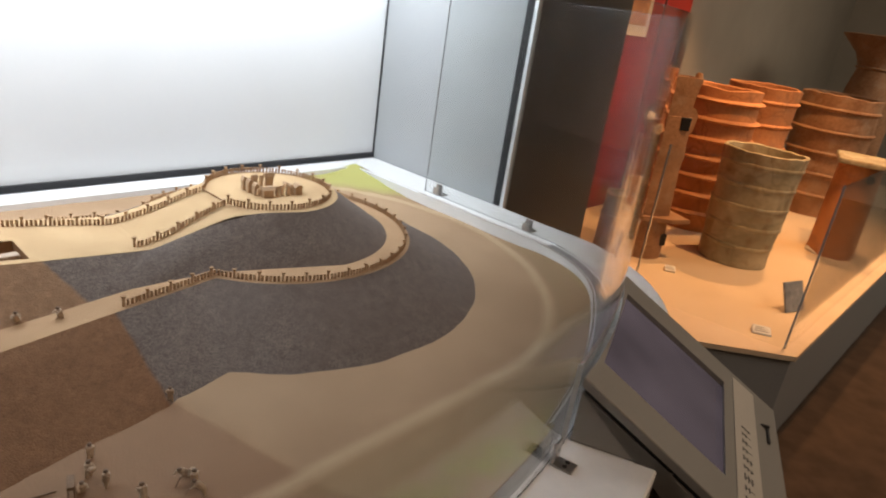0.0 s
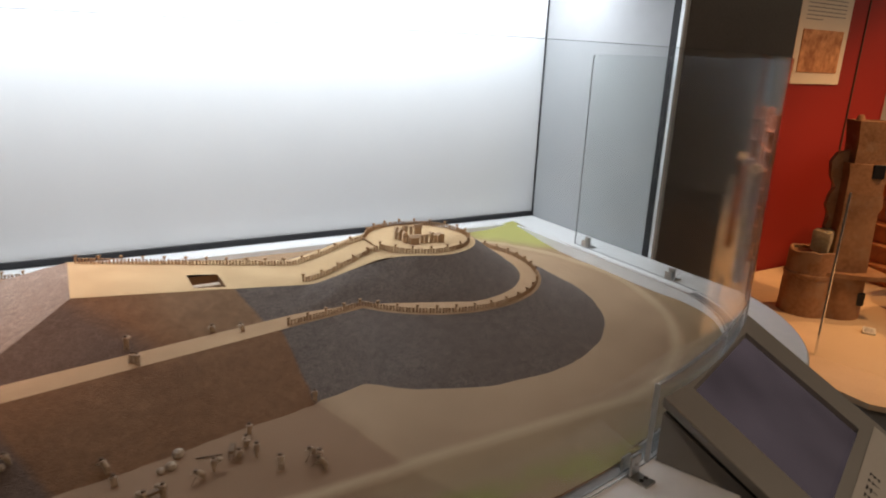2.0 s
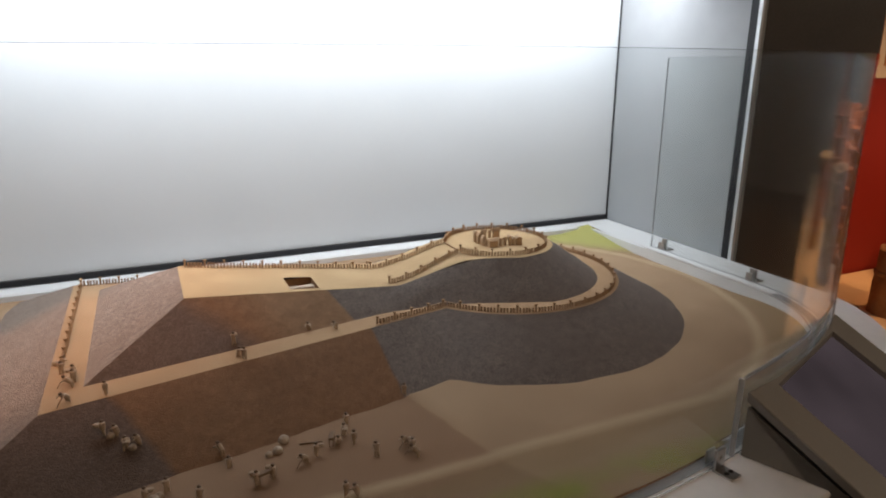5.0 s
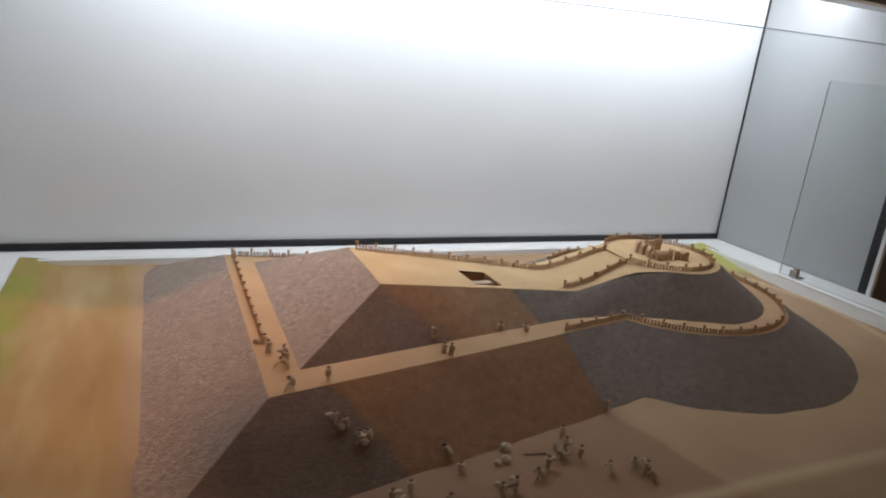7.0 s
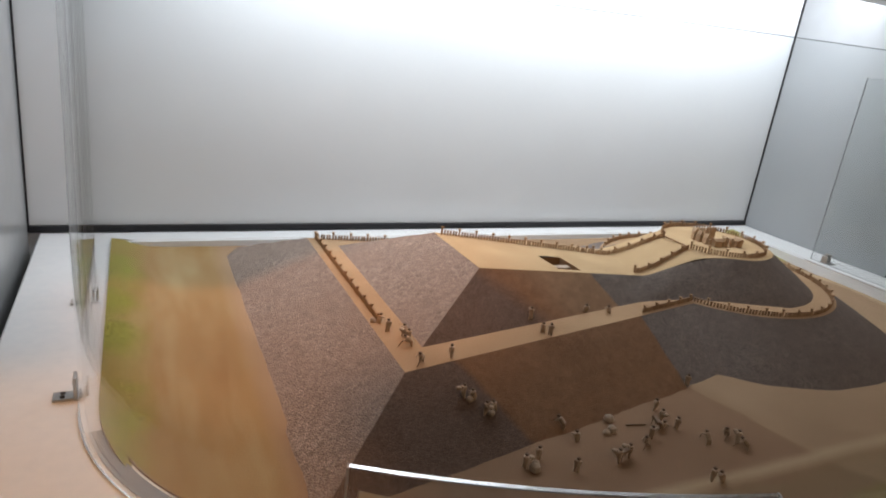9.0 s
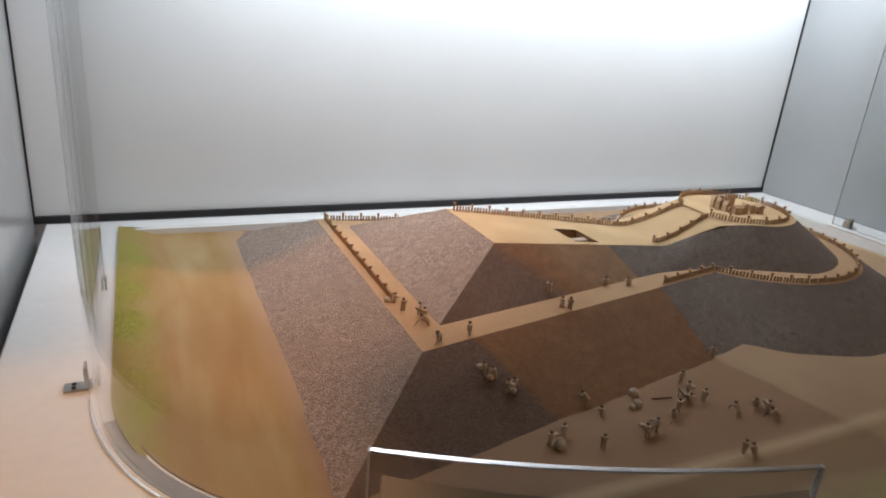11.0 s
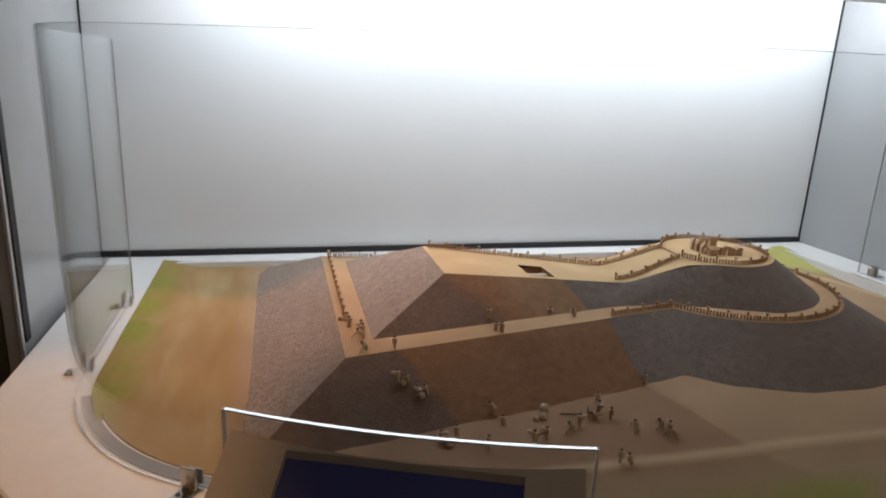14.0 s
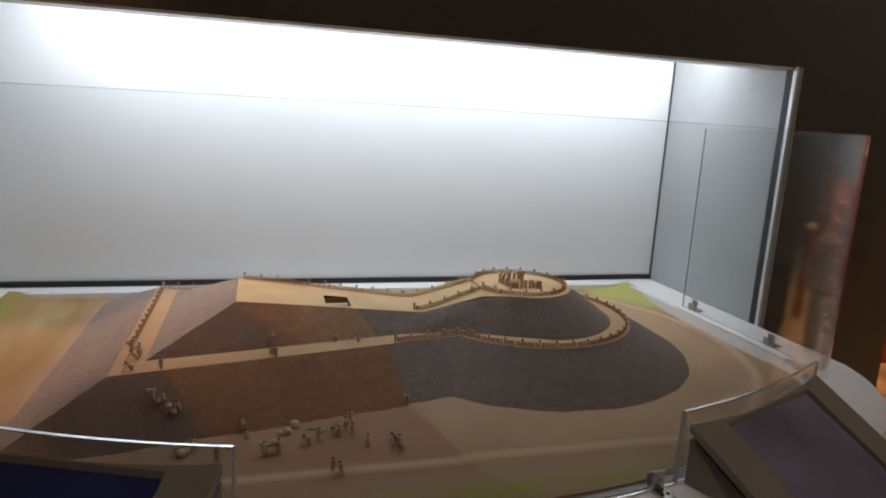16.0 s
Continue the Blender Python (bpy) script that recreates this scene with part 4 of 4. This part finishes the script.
def tag_card(x, y, turn, w=0.055, d=0.032):
    ob = thing("label_card", "small white label wedge lying on the cloth", "label", "labels on the platform", at=pose(x, y, 0.4105, 0, 0, turn))
    bm = bm_new()
    loft(bm, [[(sx, -d / 2, 0), (sx, -d / 2, 0.006), (sx, d / 2, 0.020), (sx, d / 2, 0)] for sx in (-w / 2, w / 2)], True, True, True)
    part("wedge", bm, WHITE_TAG, ob)
    bm = bm_new()
    for k in range(3):
        y0 = -d * 0.3 + k * d * 0.24
        z0 = 0.006 + 0.014 * (y0 + d / 2) / d + 0.0006
        bm.faces.new([bm.verts.new(p) for p in ((-w * 0.38, y0, z0), (w * (0.36 - 0.1 * k), y0, z0), (w * (0.36 - 0.1 * k), y0 + d * 0.08, z0 + 0.0012), (-w * 0.38, y0 + d * 0.08, z0 + 0.0012))])
    part("lettering", bm, INK, ob)


tag_card(2.52, 0.925, -58, 0.042, 0.026)
tag_card(2.275, 0.475, -62, 0.060, 0.034)
tag_card(3.55, 0.62, -30, 0.09, 0.06)
tag_card(3.02, 1.35, -20)
bm = bm_new()
box(bm, -0.055, -0.004, 0, 0.055, 0.004, 0.115, 0.002)
solid("picture_card", bm, mottled("card_blue_grey", (0.16, 0.18, 0.22), (0.30, 0.32, 0.36), 0.6, fine=60, coarse=25, bump=0.0), "small blue-grey picture card leaning beside a label", "card", at=pose(2.60, 0.455, 0.411, -24, 0, -20))

# ---- poster on the red wall ----
poster = thing("poster", "tall cream information poster with a framed orange photograph", "poster")
bm = bm_new()
box(bm, 2.785, 1.5935, 1.275, 3.165, 1.5985, 2.02)
part("sheet", bm, PAPER, poster)
bm = bm_new()
box(bm, 2.825, 1.590, 1.325, 3.125, 1.5933, 1.505)
box(bm, 2.825, 1.5885, 1.470, 3.125, 1.590, 1.505)
part("photograph", bm, PRINT, poster, "orange-brown printed photograph")
bm = bm_new()
rng = random.Random(8)
for k in range(26):
    z = 1.545 + k * 0.0165
    box(bm, 2.83, 1.5925, z, 2.83 + 0.29 * (1 if k % 7 else rng.uniform(0.3, 0.8)), 1.5934, z + 0.004)
part("text_lines", bm, KIOSK_GREY, poster, "rows of small print")

# ---- clay cylinder rows on the mound ----
CYL_D, CYL_STEP = 0.0021, 0.0066


def post_mesh(tall_one):
    bm = bm_new()
    if tall_one:
        revolve(bm, [(0.0023, -0.002), (0.0021, 0.0110), (0.0018, 0.0124), (0.0040, 0.0160), (0.0036, 0.0168)], 8)
    else:
        revolve(bm, [(CYL_D * 1.05, -0.002), (CYL_D * 0.95, 0.0045), (CYL_D * 1.12, 0.0052), (CYL_D * 0.95, 0.0060), (CYL_D * 0.95, 0.0092), (CYL_D * 1.2, 0.0105)], 8)
    return mesh_of("post", bm, CLAY, True)


POST, TALL_POST = post_mesh(False), post_mesh(True)


def run_points(path, step):
    """Points at even steps along a polyline."""
    pts, left = [], 0.0
    for p, q in zip(path, path[1:]):
        p, q = Vector(p), Vector(q)
        length = (q - p).length
        if length < 1e-9:
            continue
        s = left
        while s < length:
            pts.append(p.lerp(q, s / length))
            s += step
        left = s - length
    return pts


def post_row(label, path, seed):
    row = thing("haniwa_row", label, "fence", "rows of clay cylinders on the mound")
    rng = random.Random(seed)
    for k, p in enumerate(run_points(path, CYL_STEP)):
        ob = new("post", TALL_POST if k % 6 == 0 else POST)
        ob.parent = row
        ob.matrix_local = pose(p.x + rng.uniform(-1, 1) * 0.0005, p.y + rng.uniform(-1, 1) * 0.0005, p.z, rng.uniform(-2.5, 2.5), rng.uniform(-2.5, 2.5), rng.uniform(0, 90))


def terrace_point(half_out, half_in, k, s, back):
    (xa, da, za), (xb, db, zb) = half_out[k], half_in[k]
    d = da + (db - da) * s
    return (xa + (xb - xa) * s, AXIS + d if back else AXIS - d, za + (zb - za) * s)


def stretch(k0, k1, back, s=0.2):
    order = range(k0, k1 + 1) if k1 >= k0 else range(k0, k1 - 1, -1)
    return [terrace_point(H_TERR_OUT, H_TERR_IN, k, s, back) for k in order]


N_HALF = HALF_N - 1
post_row("row of tiny clay cylinders round the terrace of the round mound", stretch(51, N_HALF, False) + stretch(N_HALF - 1, 51, True), 1)
post_row("row of tiny clay cylinders along the square end's terrace", [(-0.203, AXIS - 0.142, TERR_Z + 0.001), (-0.203, AXIS + 0.302, TERR_Z + 0.001)], 2)
post_row("row of tiny clay cylinders along the rear terrace", [(-0.203, AXIS + 0.302, TERR_Z + 0.001), (-0.04, AXIS + 0.268, TERR_Z + 0.001)], 3)
circ = [(SUMMIT[0] + 0.121 * math.cos(a), SUMMIT[1] - 0.121 * math.sin(a), RING_Z + 0.0006) for a in (math.pi * 0.885 - 2 * math.pi * 0.885 * i / 80 for i in range(81))]
post_row("ring of tiny clay cylinders round the summit", circ, 4)


def lifted(path):
    out = []
    for (xa, ya), (xb, yb) in zip(path, path[1:]):
        out += [(xa + (xb - xa) * i / 20, ya + (yb - ya) * i / 20, top_z(xa + (xb - xa) * i / 20) + 0.0006) for i in range(21)]
    return out


post_row("row of tiny clay cylinders along the rear of the top platform", lifted([(0.012, 1.178), (0.40, 1.130), (0.50, 1.130), (0.592, 1.137)]), 5)
post_row("row of tiny clay cylinders beside the ramp", lifted([(0.408, 1.016), (0.47, 1.022), (0.588, 1.050)]), 6)

bm = bm_new()
box(bm, 0.588, 1.054, RING_Z - 0.001, 0.5905, 1.134, RING_Z + 0.003, 0.0005)
solid("threshold", bm, CLAY, "low clay threshold across the top of the ramp", "threshold")

# ---- small clay houses on the summit ----
def clay_house(x, y, turn, w, d, h, kind=0):
    ob = thing("clay_house", "tiny brown clay house model standing on the summit", "model house", "clay objects on the summit", at=pose(x, y, RING_Z, 0, 0, turn))
    bm = bm_new()
    box(bm, -w * 0.44, -d / 2, 0.0, w * 0.44, d / 2, h * 0.74, 0.0006)
    part("walls", bm, HOUSE_CLAY, ob)
    bm = bm_new()
    loft(bm, [[(sx * w * 0.54, -d * 0.62, h * 0.72), (sx * w * 0.54, d * 0.62, h * 0.72), (sx * w * 0.60, d * 0.2, h), (sx * w * 0.60, -d * 0.2, h)] for sx in (-1, 1)], True, True, True)
    part("roof", bm, HOUSE_CLAY, ob, "broad clay roof")


summit = random.Random(5)
# wide houses at the corners, slim pieces in loose rows between them
for x, y, turn, w, d, h in ((0.678, 1.053, -8, 0.024, 0.015, 0.021), (0.744, 1.048, 75, 0.020, 0.014, 0.021), (0.664, 1.072, 82, 0.012, 0.009, 0.024),
                            (0.662, 1.092, 86, 0.012, 0.009, 0.026), (0.661, 1.109, 80, 0.013, 0.009, 0.028), (0.684, 1.110, 4, 0.011, 0.009, 0.028),
                            (0.716, 1.108, -6, 0.019, 0.008, 0.029), (0.744, 1.070, 84, 0.011, 0.008, 0.014), (0.743, 1.088, 95, 0.011, 0.008, 0.013)):
    clay_house(x, y, turn, w, d, h)
for k in range(4):
    clay_house(0.698 + 0.0105 * k, 1.050 - 0.001 * k + summit.uniform(-0.002, 0.002), summit.uniform(-15, 15), 0.0066, 0.006, summit.uniform(0.015, 0.021))
for k in range(3):
    clay_house(0.672 + 0.026 * k, 1.109 + summit.uniform(-0.003, 0.003), summit.uniform(-15, 15), 0.0066, 0.006, summit.uniform(0.020, 0.026))
    clay_house(0.664 + summit.uniform(-0.002, 0.002), 1.063 + 0.0185 * k, 90, 0.006, 0.006, summit.uniform(0.015, 0.020))


# ---- work figures ----
def slope_z(x, y):
    """Surface height of the model under a point."""
    hit = scene_tree.ray_cast(Vector((x, y, 1.2)), Vector((0, 0, -1)))
    return hit[0].z if hit[0] else FLOOR_Z


from mathutils.bvhtree import BVHTree
verts, polys = [], []
for ob in model.children:
    base = len(verts)
    verts += [v.co.copy() for v in ob.data.vertices]
    polys += [[i + base for i in p.vertices] for p in ob.data.polygons]
scene_tree = BVHTree.FromPolygons(verts, polys)


def limb(bm, a, b, r0, r1, n=6):
    a, b = Vector(a), Vector(b)
    m = Matrix.Translation(a) @ (b - a).to_track_quat("Z", "Y").to_matrix().to_4x4()
    revolve(bm, [(r0, 0), (r1, (b - a).length)], n, m)


def figure_mesh(style, seed):
    """One plain worker figure: 0 standing, 1 bending, 2 carrying, 3 squatting."""
    rng = random.Random(seed)
    bm = bm_new()
    hip, lean = (0.013, 0.0) if style in (0, 2) else ((0.0125, 0.008) if style == 1 else (0.006, 0.003))
    sh = hip + (0.0095 if style != 1 else 0.006)
    for sx in (-1, 1):
        limb(bm, (sx * 0.0026, rng.uniform(-0.0015, 0.003), -0.001), (sx * 0.0018, 0, hip), 0.0016, 0.0023)
    limb(bm, (0, 0, hip - 0.003), (0, -lean, sh), 0.0040, 0.0044, 8)
    limb(bm, (0, -lean, sh), (0, -lean * 1.15, sh + 0.0015), 0.0040, 0.0016, 8)
    for sx in (-1, 1):
        reach = 0.006 if style else 0.002
        limb(bm, (sx * 0.0042, -lean, sh - 0.001), (sx * 0.0048, -lean - reach, sh - 0.0065 + rng.uniform(0, 0.003)), 0.0015, 0.0012, 5)
    if style == 2:
        revolve(bm, [(0.003, -0.003), (0.0046, -0.001), (0.0046, 0.001), (0.003, 0.003)], 8, Matrix.Translation((0, -0.008, sh - 0.003)))
    count = len(bm.faces)
    c = Vector((0, -lean * 1.3, sh + 0.0038))
    revolve(bm, [(0.0010, -0.0026), (0.0024, -0.0012), (0.0028, 0.0004), (0.0022, 0.002), (0.0008, 0.0029)], 8, Matrix.Translation(c))
    if style == 1:
        limb(bm, (0.004, -lean - 0.006, sh - 0.004), (0.001, -lean - 0.013, -0.0005), 0.0006, 0.0006, 5)
    bm.faces.ensure_lookup_table()
    for f in bm.faces[count:]:
        f.material_index = 1
    return mesh_of("worker_figure", bm, [FIGURE, HAIR], True)


FIG = [figure_mesh(s, 10 + s) for s in range(4)]
STYLE_WORDS = ("standing", "bending with a tool", "carrying with both arms", "squatting")


def figure(x, y, style, turn):
    ob = new("worker_figure", FIG[style])
    ob.matrix_world = pose(x, y, slope_z(x, y), 0, 0, turn) @ Matrix.Diagonal((1.0, 1.0, 0.82, 1.0))
    tagged(ob, "tiny cream painted worker figure, " + STYLE_WORDS[style] + " on the model", "figurine", "worker figures on the model")


def boulder(x, y, r, seed):
    bm = bm_new()
    revolve(bm, [(r * 0.75, -0.1 * r), (r, 0.4 * r), (r * 0.8, 1.0 * r), (r * 0.3, 1.35 * r)], 9, None, wob=0.25)
    solid("boulder", bm, STONE, "small pale stone heap on the model", "stone", "stones on the model", smooth=True, at=pose(x, y, slope_z(x, y), 0, 0, seed * 40))


FIELD = [(-0.088, 0.622, 2), (-0.06, 0.632, 0), (-0.020, 0.594, 0), (0.056, 0.596, 2), (0.080, 0.602, 2), (0.215, 0.696, 0), (0.203, 0.668, 2),
         (0.132, 0.621, 1), (0.150, 0.632, 2), (0.212, 0.642, 0), (0.188, 0.650, 3), (0.233, 0.593, 1), (0.286, 0.606, 1), (0.288, 0.586, 2),
         (0.290, 0.568, 1), (0.164, 0.520, 0), (0.178, 0.514, 3), (0.337, 0.748, 0), (0.026, 0.656, 3)]
HILL = [(-0.137, 0.736, 2), (-0.119, 0.733, 3), (-0.109, 0.710, 2), (-0.091, 0.716, 3), (0.020, 0.686, 1), (-0.204, 0.937, 3), (-0.200, 0.903, 0),
        (-0.181, 0.880, 2), (-0.180, 0.862, 2), (-0.181, 0.846, 1), (-0.183, 0.797, 1), (-0.132, 0.800, 0), (0.080, 0.840, 0), (0.072, 0.852, 3),
        (0.258, 0.903, 3), (0.070, 0.892, 2), (0.208, 0.912, 3)]
turns = random.Random(3)
for x, y, style in FIELD + HILL:
    figure(x, y, style, turns.uniform(0, 360))
for k, (x, y, r) in enumerate(((0.112, 0.690, 0.009), (0.098, 0.664, 0.008), (0.084, 0.660, 0.006), (-0.078, 0.612, 0.009), (-0.070, 0.622, 0.006), (-0.128, 0.730, 0.006), (-0.100, 0.709, 0.006), (-0.212, 0.944, 0.006))):
    boulder(x, y, r, k)
for x, y, turn in ((0.068, 0.599, 15), (0.180, 0.655, 70)):
    bm = bm_new()
    box(bm, -0.011, -0.004, 0.012, 0.011, 0.004, 0.0165, 0.001)
    for px in (-0.009, 0.009):
        for py in (-0.003, 0.003):
            limb(bm, (px, py, -0.001), (px, py, 0.013), 0.0007, 0.0007, 5)
    solid("carrying_frame", bm, TIMBER, "small brown carrying frame standing between worker figures", "frame", at=pose(x, y, slope_z(x, y), 0, 0, turn))
bm = bm_new()
limb(bm, (-0.018, 0, 0.0015), (0.018, 0, 0.0015), 0.0012, 0.0010, 6)
solid("timber_pole", bm, TIMBER, "thin timber pole lying on the model ground", "pole", at=pose(0.150, 0.668, slope_z(0.150, 0.668), 0, 0, -10))
